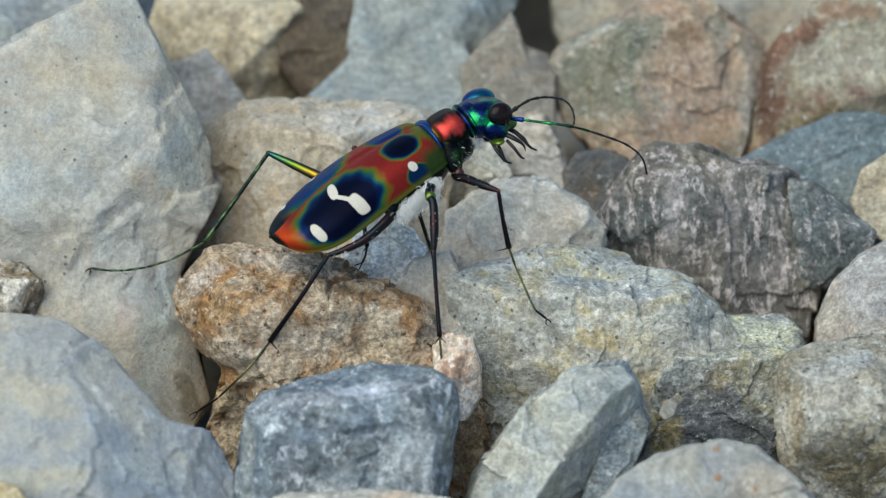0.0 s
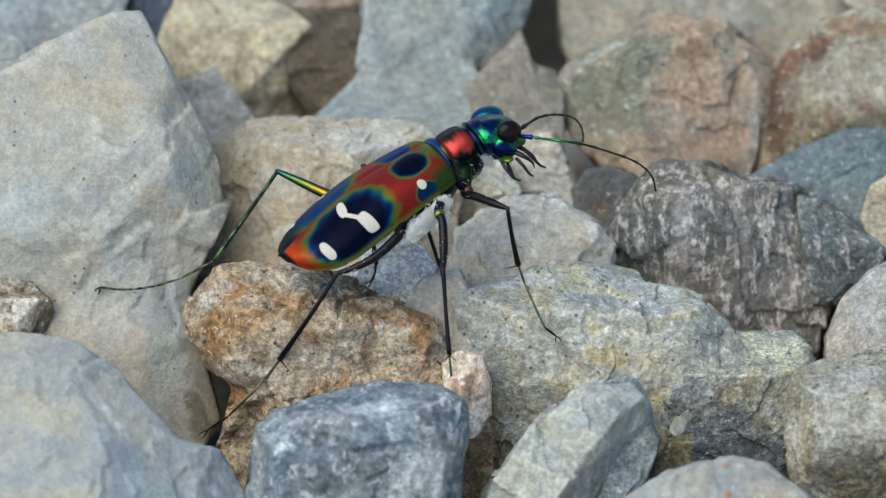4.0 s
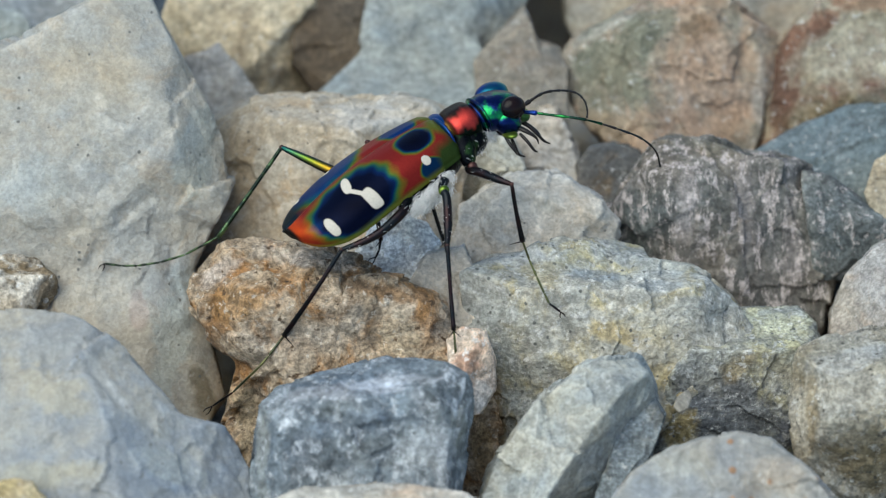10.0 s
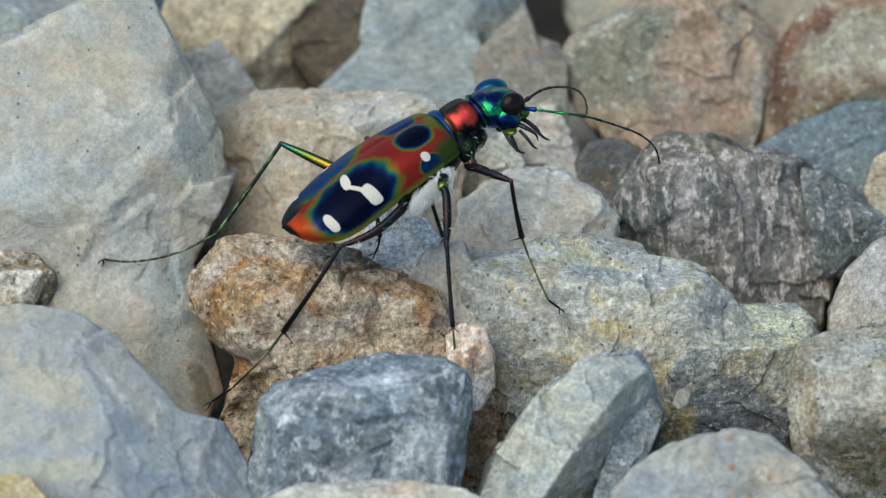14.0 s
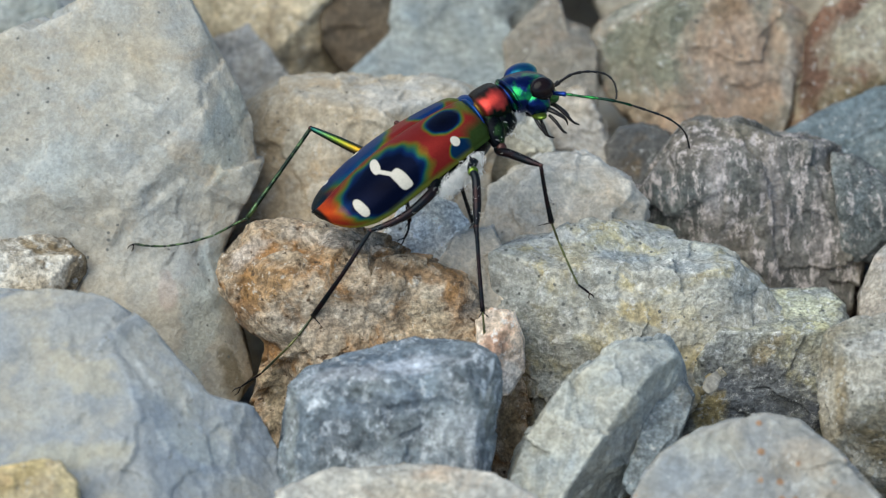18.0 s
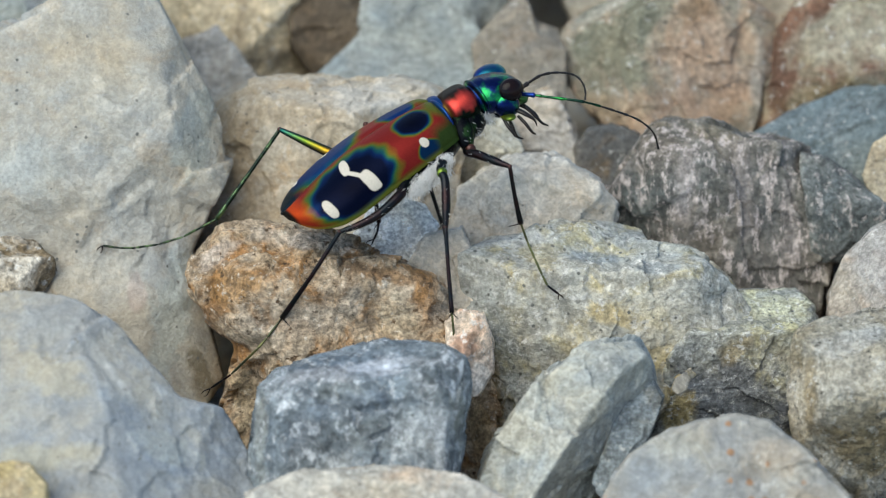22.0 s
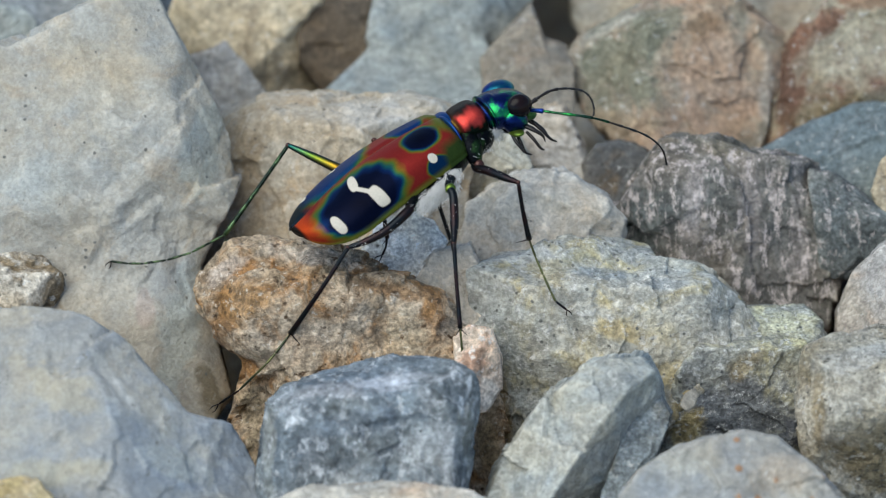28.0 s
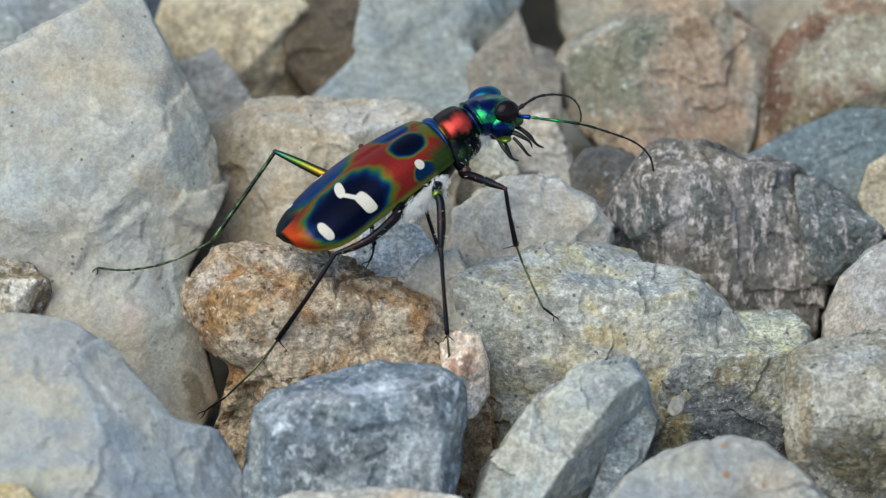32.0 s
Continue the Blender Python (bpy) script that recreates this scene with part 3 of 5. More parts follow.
# ---- ground ----
def ground():
    # one sheet to the horizon; dip added under the larger stones darkens their gaps
    bm = bmesh.new()
    rings = [[bm.verts.new((x * half, y * half + shift, z)) for x, y in ((-1, -1), (1, -1), (1, 1), (-1, 1))]
             for half, shift, z in ((0.12, 0.03, -0.045), (0.16, 0.03, -0.016), (300, 0, -0.016))]
    bm.faces.new(rings[0])
    for inner, outer in zip(rings, rings[1:]):
        for i in range(4):
            bm.faces.new((inner[i], outer[i], outer[(i + 1) % 4], inner[(i + 1) % 4]))
    bmesh.ops.recalc_face_normals(bm, faces=bm.faces[:])
    mesh = bpy.data.meshes.new("ground")
    bm.to_mesh(mesh)
    bm.free()
    mesh.materials.append(BED)
    ob = new("ground", mesh)
    return tagged(ob, "grey gravel ground under the loose stones", "ground", kind="structure")


def gravel():
    """The rest of the bed: a floor of lumps under the seen stones and loose rubble round them."""
    rng = np.random.RandomState(5)
    kinds = []
    for _ in range(24):
        size = rng.uniform(8, 13)
        sides = [(a + rng.uniform(-20, 20), size * rng.uniform(0.8, 1.1)) for a in range(0, 360, 60)]
        kinds.append(lump([(sides, [])], size * 0.7, 3, rng, 40, 0.6))
    verts, faces, count = [], [], 0
    for gx in range(-44, 45):
        for gy in range(-43, 46):
            x, y = gx * 17 + rng.uniform(-5, 5), gy * 17 + rng.uniform(-5, 5)
            if rng.uniform(430, 760) < math.hypot(x, y - 20):
                continue
            seen = -50 < x < 50 and -44 < y < 60
            p, f = kinds[rng.randint(24)]
            turn = np.array(Euler((rng.uniform(-0.6, 0.6), rng.uniform(-0.6, 0.6), rng.uniform(0, 6.28))).to_matrix())
            # lumps under the seen stones are sunk so the gaps stay dark
            z = -33 if seen else -11 + rng.uniform(-4, 3)
            verts.append(p @ turn.T * (0.8 if seen else 1) + (x, y, z))
            faces.append(np.array(f) + count)
            count += len(p)
    verts, faces = np.concatenate(verts) * MM, np.concatenate(faces)
    mesh = bpy.data.meshes.new("gravel")
    mesh.vertices.add(len(verts))
    mesh.vertices.foreach_set("co", verts.ravel())
    mesh.loops.add(faces.size)
    mesh.loops.foreach_set("vertex_index", faces.ravel())
    mesh.polygons.add(len(faces))
    mesh.polygons.foreach_set("loop_start", np.arange(len(faces)) * 3)
    mesh.polygons.foreach_set("use_smooth", [True] * len(faces))
    mesh.update(calc_edges=True)
    mesh.validate()
    mesh.materials.append(BED)
    return tagged(new("gravel", mesh), "grey and beige crushed gravel round the stones", "gravel", kind="stuff")


ground()
gravel()

stone('big pale grey-beige limestone block with a pointed top', 'pale', (-21.1, 6.4, -4.4), [
    ([(-90, 3.1), (-68, 2.4), (-24, 3.7), (13, 6.7), (26, 7.8), (28, 8.2), (90, 17.0), (113, 16.2), (114, 16.1), (-180, 12.0)],
     [(95, 8, 9.2), (18, 48, 9.0), (-85, 13, 8.1), (60, 28, 11.6), (-38, 20, 7.3)]),
    ([(-90, 15.8), (-63, 12.5), (-35, 9.9), (13, 3.0), (20, 2.8), (81, 1.5), (-180, 12.0)],
     [(85, 10, 7.7), (14, 24, 7.8)]),
], front=16, fine=True, rough=0.6)
stone('cream yellow rounded limestone in the back row', 'cream', (-14.9, 32.2, -4.0), [
    ([(-158, 5.1), (-128, 3.9), (-81, 5.6), (-17, 5.8), (6, 5.1), (54, 4.8), (105, 5.6), (162, 5.8)],
     [(90, 18, 5.2), (90, 50, 4.8), (-30, 45, 5.5), (200, 40, 6.1)]),
], front=8, rough=0.6)
stone('pinkish brown stone in shade between larger stones', 'brownpink', (-8.8, 40.4, -3.4), [
    ([(-140, 3.4), (-120, 2.6), (-73, 1.8), (-68, 1.9), (-24, 3.7), (90, 1.8), (92, 1.8)],
     [(90, 18, 5.7)]),
], front=8.5)
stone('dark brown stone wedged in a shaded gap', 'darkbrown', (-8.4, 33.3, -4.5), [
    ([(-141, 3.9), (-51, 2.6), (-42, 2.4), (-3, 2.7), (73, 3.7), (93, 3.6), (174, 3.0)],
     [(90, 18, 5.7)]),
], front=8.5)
stone('pale blue-grey flat slab stone', 'greyblue', (-0.8, 33.3, -3.9), [
    ([(-133, 4.7), (-72, 3.1), (-42, 3.3), (-14, 5.5), (90, 5.3), (174, 5.6)],
     [(80, 18, 6.1), (0, 35, 6.3)]),
    ([(-90, 7.7), (11, 2.8), (18, 2.2), (78, 1.3), (132, 2.5), (176, 8.6)],
     [(95, 42, 3.9)]),
], front=12, rough=0.5)
stone('beige angular stone in the back row', 'beige', (5.6, 25.4, -5.0), [
    ([(-176, 3.9), (-160, 3.9), (-104, 3.8), (-69, 3.8), (14, 1.3), (24, 2.2), (137, 4.9)],
     [(100, 25, 5.3)]),
    ([(-167, 3.2), (-90, 3.2), (-1, 2.5), (23, 3.2), (75, 4.1), (138, 2.8)],
     [(80, 20, 5.7), (90, 50, 5.2)]),
], front=9, rough=0.5)
stone('pale pinkish stone below the beetle head', 'palewarm', (5.4, 18.4, -5.3), [
    ([(-107, 3.5), (-57, 3.4), (7, 3.2), (30, 3.1), (104, 3.0), (125, 3.1), (-180, 3.5)],
     [(90, 18, 3.8)]),
], front=6.5)
stone('large beige stone with orange-pink stains', 'stained', (15.5, 27.3, -4.3), [
    ([(-156, 6.8), (-140, 6.4), (-106, 5.8), (-87, 5.7), (-22, 7.3), (-13, 7.0), (52, 6.8), (86, 6.0), (103, 5.8), (120, 5.6), (148, 7.1), (-180, 7.5)],
     [(187, 32, 8.2), (5, 16, 7.2), (92, 48, 7.6), (130, 50, 8.0), (5, 55, 8.3)]),
], front=11, fine=True, rough=0.5)
stone('wide pale cream stone at the back', 'cream2', (17.3, 40.7, -5.2), [
    ([(-177, 8.9), (-156, 9.0), (-88, 4.1), (-60, 6.9), (0, 12.4), (90, 4.6), (133, 7.7)],
     [(90, 18, 5.7), (60, 25, 6.1)]),
], front=8.5, rough=0.5)
stone('olive and cream stone with a rusty red edge', 'rusty', (27.5, 28.1, -4.3), [
    ([(-90, 5.6), (0, 10.3), (90, 5.8), (108, 5.1), (133, 4.4), (145, 4.3), (161, 4.7), (177, 5.3)],
     [(165, 52, 7.0), (95, 18, 7.8), (-80, 28, 8.6)]),
], front=11, fine=True, rough=0.5)
stone('cream stone at the far edge', 'cream2', (32.6, 44.0, -5.5), [
    ([(-127, 2.5), (-98, 2.1), (0, 4.1), (84, 2.3), (117, 2.1), (164, 3.1)],
     [(90, 18, 5.7)]),
], front=8.5)
stone('blue-grey wedge stone behind a dark one', 'bluegrey', (27.6, 17.2, -4.8), [
    ([(-127, 3.5), (-55, 4.8), (0, 6.1), (76, 4.4), (93, 3.8), (113, 3.6), (120, 3.8)],
     [(110, 40, 5.0), (80, 25, 5.8)]),
], front=9, rough=0.5)
stone('small cream stone on the side', 'cream', (31.3, 12.3, -3.7), [
    ([(-156, 2.9), (-124, 2.9), (-90, 3.6), (0, 3.6), (104, 3.2), (123, 2.7), (158, 2.7)],
     [(90, 18, 4.8)]),
], front=7.5, rough=0.6)
stone('dark grey stone with pinkish white speckles', 'dark', (18.8, 9.8, -5.0), [
    ([(-167, 9.1), (-117, 7.0), (-82, 8.5), (-8, 7.6), (11, 7.0), (38, 6.6), (75, 5.1), (89, 5.6), (121, 6.9), (143, 6.9), (161, 8.0)],
     [(190, 42, 9.0), (0, 14, 7.3), (14, 56, 7.6), (92, 46, 8.2), (-80, 12, 8.2)]),
], front=12, fine=True, rough=0.8)
stone('small dark green-grey stone against a speckled one', 'darkgreen', (26.7, 7.5, -4.4), [
    ([(-174, 2.5), (-101, 3.0), (-45, 1.9), (-18, 2.5), (50, 2.5), (54, 2.6), (73, 3.5)],
     [(70, 48, 4.5), (-60, 25, 4.5)]),
], front=7, rough=0.8)
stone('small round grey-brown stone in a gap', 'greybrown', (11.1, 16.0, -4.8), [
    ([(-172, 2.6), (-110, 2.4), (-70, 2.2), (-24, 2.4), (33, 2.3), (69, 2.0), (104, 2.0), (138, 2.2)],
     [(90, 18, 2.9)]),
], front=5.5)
stone('pale whitish stone behind the legs', 'palewhite', (5.6, 5.8, -2.4), [
    ([(-162, 5.9), (-90, 3.6), (-73, 3.8), (-11, 5.3), (43, 4.3), (58, 3.7), (86, 3.6), (120, 3.8), (165, 5.2)],
     [(90, 18, 5.2), (80, 40, 4.9), (170, 35, 5.8), (0, 30, 6.1)]),
], front=8, rough=0.9)
stone('small yellowish stone under the head', 'cream3', (2.4, 13.3, -2.5), [
    ([(-151, 2.8), (-73, 1.9), (-36, 2.1), (20, 2.3), (83, 2.1), (109, 1.9), (165, 2.1)],
     [(90, 18, 3.2), (70, 40, 3.0), (-90, 25, 3.3)]),
], front=5.9)
stone('pale grey and tan stone behind the beetle', 'paletan', (-7.9, 13.4, -3.1), [
    ([(-90, 8.2), (-40, 8.8), (-5, 8.8), (29, 8.1), (72, 6.2), (88, 5.2), (91, 5.1), (115, 7.0), (171, 8.9), (178, 9.2)],
     [(91, 62, 6.7), (188, 30, 8.9), (-90, 4, 8.6), (150, 55, 8.8), (0, 25, 8.5)]),
], front=12, fine=True, rough=0.7)
stone('small grey angular stone', 'greybeige', (-16.4, 25.9, -4.4), [
    ([(-158, 2.5), (-135, 2.4), (-79, 2.6), (2, 2.5), (34, 1.9), (40, 1.9), (114, 3.1)],
     [(90, 18, 2.9), (60, 35, 2.9)]),
], front=5.5)
stone('small blue-grey stone in shade under the beetle', 'greyblue2', (-3.7, 1.2, -1.6), [
    ([(-153, 3.3), (-98, 2.7), (-61, 2.5), (-12, 2.5), (27, 2.7), (72, 2.7), (110, 2.5), (153, 2.5)],
     [(90, 18, 3.3)]),
], front=6)
stone('pale stone chip under the beetle', 'palewhite', (-0.6, -1.9, -1.8), [
    ([(-129, 2.5), (-100, 2.5), (4, 1.9), (24, 2.2), (101, 2.4), (145, 2.1)],
     [(90, 18, 2.9)]),
], front=5.5)
stone('brown crystalline stone with rusty orange patches', 'brown', (-7.3, -4.6, -5.0), [
    ([(-177, 9.7), (-154, 7.9), (-118, 3.9), (-96, 1.9), (-10, 7.5), (20, 7.2), (52, 6.2), (73, 5.6), (74, 5.7), (83, 6.4), (116, 9.0), (135, 10.0), (148, 10.4)],
     [(88, 56, 7.3), (-84, 24, 5.9), (150, 45, 9.9), (205, 42, 8.5), (30, 45, 8.3)]),
    ([(-170, 8.4), (-152, 10.1), (-90, 11.2), (-4, 10.6), (21, 7.6), (81, 2.1), (104, 2.5), (157, 5.6), (160, 5.8), (172, 6.7)],
     [(90, 12, 6.0), (190, 40, 8.0), (0, 28, 8.1)]),
], front=14, fine=True, rough=1.15, sharp=38)
stone('white and pink quartz stone chip', 'whitepink', (0.7, -10.0, -2.5), [
    ([(-175, 1.0), (-159, 1.2), (-84, 3.1), (-31, 2.4), (5, 1.9), (17, 1.9), (78, 2.5), (129, 2.1)],
     [(90, 18, 4.4), (0, 40, 3.6)]),
], front=7, rough=0.9)
stone('blue-grey marbled block with white veins', 'blue', (-5.9, -17.0, -3.5), [
    ([(-177, 7.2), (-90, 5.4), (-39, 6.8), (-13, 6.4), (-5, 6.5), (7, 7.1), (58, 7.2), (87, 5.4), (105, 4.8), (133, 6.1), (165, 6.6), (172, 6.6)],
     [(96, 60, 7.0), (-92, 5, 8.1), (-8, 70, 7.9), (176, 52, 8.8), (60, 40, 9.9)]),
], front=13, fine=True, rough=0.55)
stone('large grey and pale yellow stone with a paler top', 'greyyellow', (9.2, -3.3, -5.0), [
    ([(-174, 8.3), (-90, 12.4), (-21, 10.2), (11, 10.3), (30, 9.2), (53, 7.6), (78, 6.0), (81, 6.0), (99, 6.3), (103, 6.5), (120, 8.1)],
     [(88, 58, 6.3), (-70, 8, 6.2), (-48, 70, 8.3), (205, 30, 7.2), (18, 46, 10.1)]),
], front=13, fine=True, rough=0.8)
stone('grey stone with a pale yellow top and a dark broken side', 'greyyellow2', (20.4, -5.0, -5.6), [
    ([(-86, 6.5), (-33, 5.0), (-11, 3.4), (11, 3.9), (49, 4.1), (90, 3.4), (108, 3.7), (146, 4.3), (169, 6.7)],
     [(86, 58, 3.2), (-72, 18, 4.5), (20, 60, 4.4)]),
], front=11, fine=True, rough=0.5)
stone('blue-grey slab leaning on its edge', 'blueslab', (7.3, -17.7, -3.4), [
    ([(-174, 6.1), (-90, 5.1), (-41, 3.7), (-30, 3.6), (9, 5.9), (27, 6.6), (90, 5.8), (100, 5.0), (126, 3.6), (142, 3.2), (162, 4.3)],
     [(135, 28, 5.8), (-30, 62, 3.3), (70, 50, 7.1)]),
], front=11, fine=True, rough=0.85)
stone('thin grey stone splinter', 'splinter', (11.4, -17.9, -3.7), [
    ([(-135, 3.8), (-29, 1.2), (-20, 1.1), (30, 3.1), (139, 1.6), (159, 1.3)],
     [(90, 18, 2.9), (-10, 30, 2.8)]),
], front=5.5)
stone('pale blue-grey stone with small rust spots', 'spotted', (18.0, -23.4, -3.1), [
    ([(-98, 4.5), (-75, 4.6), (42, 4.4), (53, 4.1), (80, 4.0), (102, 4.1), (120, 4.9), (147, 6.6), (160, 7.6)],
     [(90, 18, 5.7), (85, 35, 5.8)]),
], front=8.5, fine=True, rough=0.5)
stone('grey rounded stone with a pale top', 'greyolive', (26.9, -13.1, -4.2), [
    ([(-171, 4.9), (-132, 5.9), (-90, 6.6), (0, 7.3), (93, 5.8), (105, 5.3), (117, 5.5), (160, 5.4), (178, 4.8)],
     [(92, 54, 6.9), (88, 16, 8.0), (-88, 38, 6.6), (182, 52, 7.0)]),
], front=12, fine=True, rough=0.7)
stone('beige pink stone beside a grey one', 'pinkgrey', (28.7, 0.4, -4.5), [
    ([(-157, 4.5), (-92, 4.2), (0, 6.7), (90, 4.3), (120, 3.2), (136, 2.8), (157, 2.8), (177, 3.4)],
     [(100, 30, 6.0), (150, 45, 5.3)]),
], front=9, rough=0.5)
stone('large blue-grey and cream stone with a sloping face', 'bluecream', (-20.9, -18.2, -4.0), [
    ([(-90, 5.0), (5, 7.6), (39, 4.3), (55, 5.7), (77, 8.0), (87, 9.1), (-180, 10.6)],
     [(100, 22, 10.0), (32, 46, 7.5), (90, 50, 10.6)]),
    ([(-90, 4.7), (6, 8.0), (24, 6.5), (32, 6.2), (77, 3.5), (82, 3.3), (-180, 10.6)],
     [(62, 24, 7.4), (20, 42, 8.1)]),
], front=13, fine=True, rough=0.5)
stone('yellow stone at the foot of a grey one', 'yellow', (-27.4, -28.0, -0.0), [
    ([(-83, 2.4), (5, 2.3), (37, 2.0), (79, 1.8), (101, 1.7), (-180, 3.1)],
     [(90, 18, 3.8)]),
], front=6.5)
stone('pinkish cream stone in the front row', 'pinkcream', (-4.6, -26.9, -2.3), [
    ([(-108, 4.8), (-75, 3.8), (25, 7.2), (62, 4.1), (81, 2.7), (92, 2.5), (111, 3.8), (177, 8.1)],
     [(90, 18, 4.8), (90, 40, 4.6)]),
], front=7.5, rough=0.6)
stone('small white and brown stone beside the large block', 'whitebrown', (-29.2, -0.9, -2.7), [
    ([(-90, 2.5), (-68, 2.2), (-34, 2.5), (10, 2.8), (47, 2.5), (84, 2.2), (107, 2.6), (-180, 3.6)],
     [(90, 18, 3.6), (90, 50, 2.9), (-30, 45, 3.5)]),
], front=6.3)
stone('pale blue-grey stone in the back corner', 'palegrey', (-29.0, 37.5, -3.6), [
    ([(-100, 4.2), (-59, 3.7), (-29, 4.3), (11, 6.3), (95, 3.6), (-180, 7.8)],
     [(90, 18, 4.8)]),
], front=7.5, rough=0.5)
stone('small blue-grey stone in the back row', 'greyblue', (-32.6, 29.6, -2.7), [
    ([(-81, 2.8), (-21, 2.3), (14, 2.4), (53, 2.4), (88, 2.3), (-180, 3.5)],
     [(90, 18, 3.8)]),
], front=6.5)
stone('dark slate blue stone with ochre marks', 'slate', (-22.4, 40.4, -5.2), [
    ([(-119, 3.0), (-78, 2.9), (-24, 2.3), (-13, 2.3), (83, 3.1), (134, 2.4), (143, 2.4)],
     [(90, 18, 3.8)]),
], front=6.5)
stone('small pale grey pebble in a crack', 'beige', (14.6, -17.4, 0.2), [
    ([(-130, 0.7), (-57, 0.5), (-18, 0.4), (25, 0.6), (124, 0.5), (161, 0.5)],
     [(90, 18, 1.1)]),
], front=3.7)


# ---- the tiger beetle ----
def chitin(name, colour, second, rough=0.3, metal=0.75, scale=1500.0, bump=0.25, gloss=0.5, hue=420, low=0.38, high=0.62):
    """Hard, gleaming insect shell with fine punctures and a slow change of hue."""
    m, nt, bsdf = nodes_of(name)
    coord = nt.nodes.new("ShaderNodeTexCoord")
    at = coord.outputs["Object"]
    tint = noise_node(nt, at, hue, 3, 0.5)
    pits = noise_node(nt, at, scale * 4, 2, 0.6)
    nt.links.new(mix_node(nt, ramp_node(nt, tint, low, high), colour, second), bsdf.inputs["Base Color"])
    bsdf.inputs["Metallic"].default_value = metal
    bsdf.inputs["Roughness"].default_value = rough
    bsdf.inputs["Specular IOR Level"].default_value = gloss
    n = nt.nodes.new("ShaderNodeBump")
    n.inputs["Strength"].default_value = bump
    n.inputs["Distance"].default_value = 0.00006
    nt.links.new(pits, n.inputs["Height"])
    nt.links.new(n.outputs[0], bsdf.inputs["Normal"])
    return m


def patterned_shell(metal=0.45, rough=0.36):
    """The wing cases: their colours are laid out on the shell as an attribute, and gleam like satin metal."""
    m, nt, bsdf = nodes_of("patterned_shell")
    attribute = nt.nodes.new("ShaderNodeAttribute")
    attribute.attribute_name = "pattern"
    coord = nt.nodes.new("ShaderNodeTexCoord")
    pits = noise_node(nt, coord.outputs["Object"], 7000, 2, 0.6)
    tone = mix_node(nt, pits, (0.80, 0.80, 0.80), (1.18, 1.18, 1.18))
    nt.links.new(mix_node(nt, 1.0, attribute.outputs["Color"], tone, "MULTIPLY"), bsdf.inputs["Base Color"])
    for slot, shell, mark in (("Metallic", metal, 0.0), ("Roughness", rough, 0.8)):
        n = nt.nodes.new("ShaderNodeMapRange")
        n.inputs["To Min"].default_value, n.inputs["To Max"].default_value = mark, shell
        nt.links.new(attribute.outputs["Alpha"], n.inputs["Value"])
        nt.links.new(n.outputs["Result"], bsdf.inputs[slot])
    bsdf.inputs["Specular IOR Level"].default_value = 0.03
    n = nt.nodes.new("ShaderNodeBump")
    n.inputs["Strength"].default_value = 0.3
    n.inputs["Distance"].default_value = 0.00005
    nt.links.new(pits, n.inputs["Height"])
    nt.links.new(n.outputs[0], bsdf.inputs["Normal"])
    return m


SHELL = patterned_shell()
SHIELD = patterned_shell(0.9, 0.40)
BLUE = chitin("blue_shell", (0.012, 0.03, 0.22), (0.01, 0.06, 0.20), 0.34, 0.85)
GREEN = chitin("green_blue_shell", (0.004, 0.014, 0.085), (0.022, 0.25, 0.07), 0.26, 0.9, hue=650, low=0.49, high=0.60)
GREENBLUE = chitin("blue_brow", (0.010, 0.035, 0.20), (0.014, 0.14, 0.16), 0.32, 0.9)
BLACK = chitin("dark_shell", (0.012, 0.014, 0.016), (0.02, 0.014, 0.012), 0.38, 0.4)
DARKGREEN = chitin("dark_green_shell", (0.003, 0.004, 0.006), (0.018, 0.045, 0.014), 0.42, 0.7, bump=1.0, gloss=0.15, hue=1100, low=0.50, high=0.66)
LEG_DARK = chitin("leg_dark_bronze", (0.008, 0.011, 0.014), (0.020, 0.009, 0.010), 0.32, 0.75, hue=800)
LEG_GREEN = chitin("leg_green_bronze", (0.016, 0.024, 0.018), (0.10, 0.16, 0.07), 0.30, 0.85, hue=1700, low=0.46, high=0.62)
FOOT = chitin("foot_olive", (0.16, 0.16, 0.06), (0.06, 0.07, 0.04), 0.34, 0.7)
JOINT = chitin("joint_red_brown", (0.06, 0.02, 0.015), (0.035, 0.014, 0.012), 0.36, 0.4)
FEELER_GREEN = chitin("feeler_green", (0.03, 0.22, 0.05), (0.008, 0.03, 0.02), 0.26, 0.9, hue=900)
EYE = chitin("eye", (0.004, 0.004, 0.006), (0.012, 0.006, 0.006), 0.16, 0.0, bump=0.08, gloss=0.14)
GOLDGREEN = chitin("gold_green_lip", (0.16, 0.22, 0.02), (0.04, 0.12, 0.04), 0.30, 0.8)


def hair_material():
    m, nt, bsdf = nodes_of("white_hair")
    coord = nt.nodes.new("ShaderNodeTexCoord")
    tone = noise_node(nt, coord.outputs["Object"], 900, 2)
    nt.links.new(mix_node(nt, tone, (0.74, 0.73, 0.71), (0.88, 0.87, 0.85)), bsdf.inputs["Base Color"])
    bsdf.inputs["Roughness"].default_value = 0.6
    return m


HAIR = hair_material()
BASE = np.array((-3.0, -5.0, 0.0))


def shape(name, verts, faces, material, parent, label="", smooth=True):
    """Links places in mm (in the world's axes) as one part of the beetle."""
    mesh = bpy.data.meshes.new(name)
    mesh.from_pydata(((np.asarray(verts) - BASE) * MM).tolist(), [], faces)
    mesh.polygons.foreach_set("use_smooth", [smooth] * len(mesh.polygons))
    mesh.materials.append(material)
    ob = new(name, mesh)
    ob.parent = parent
    return tagged(ob, label)


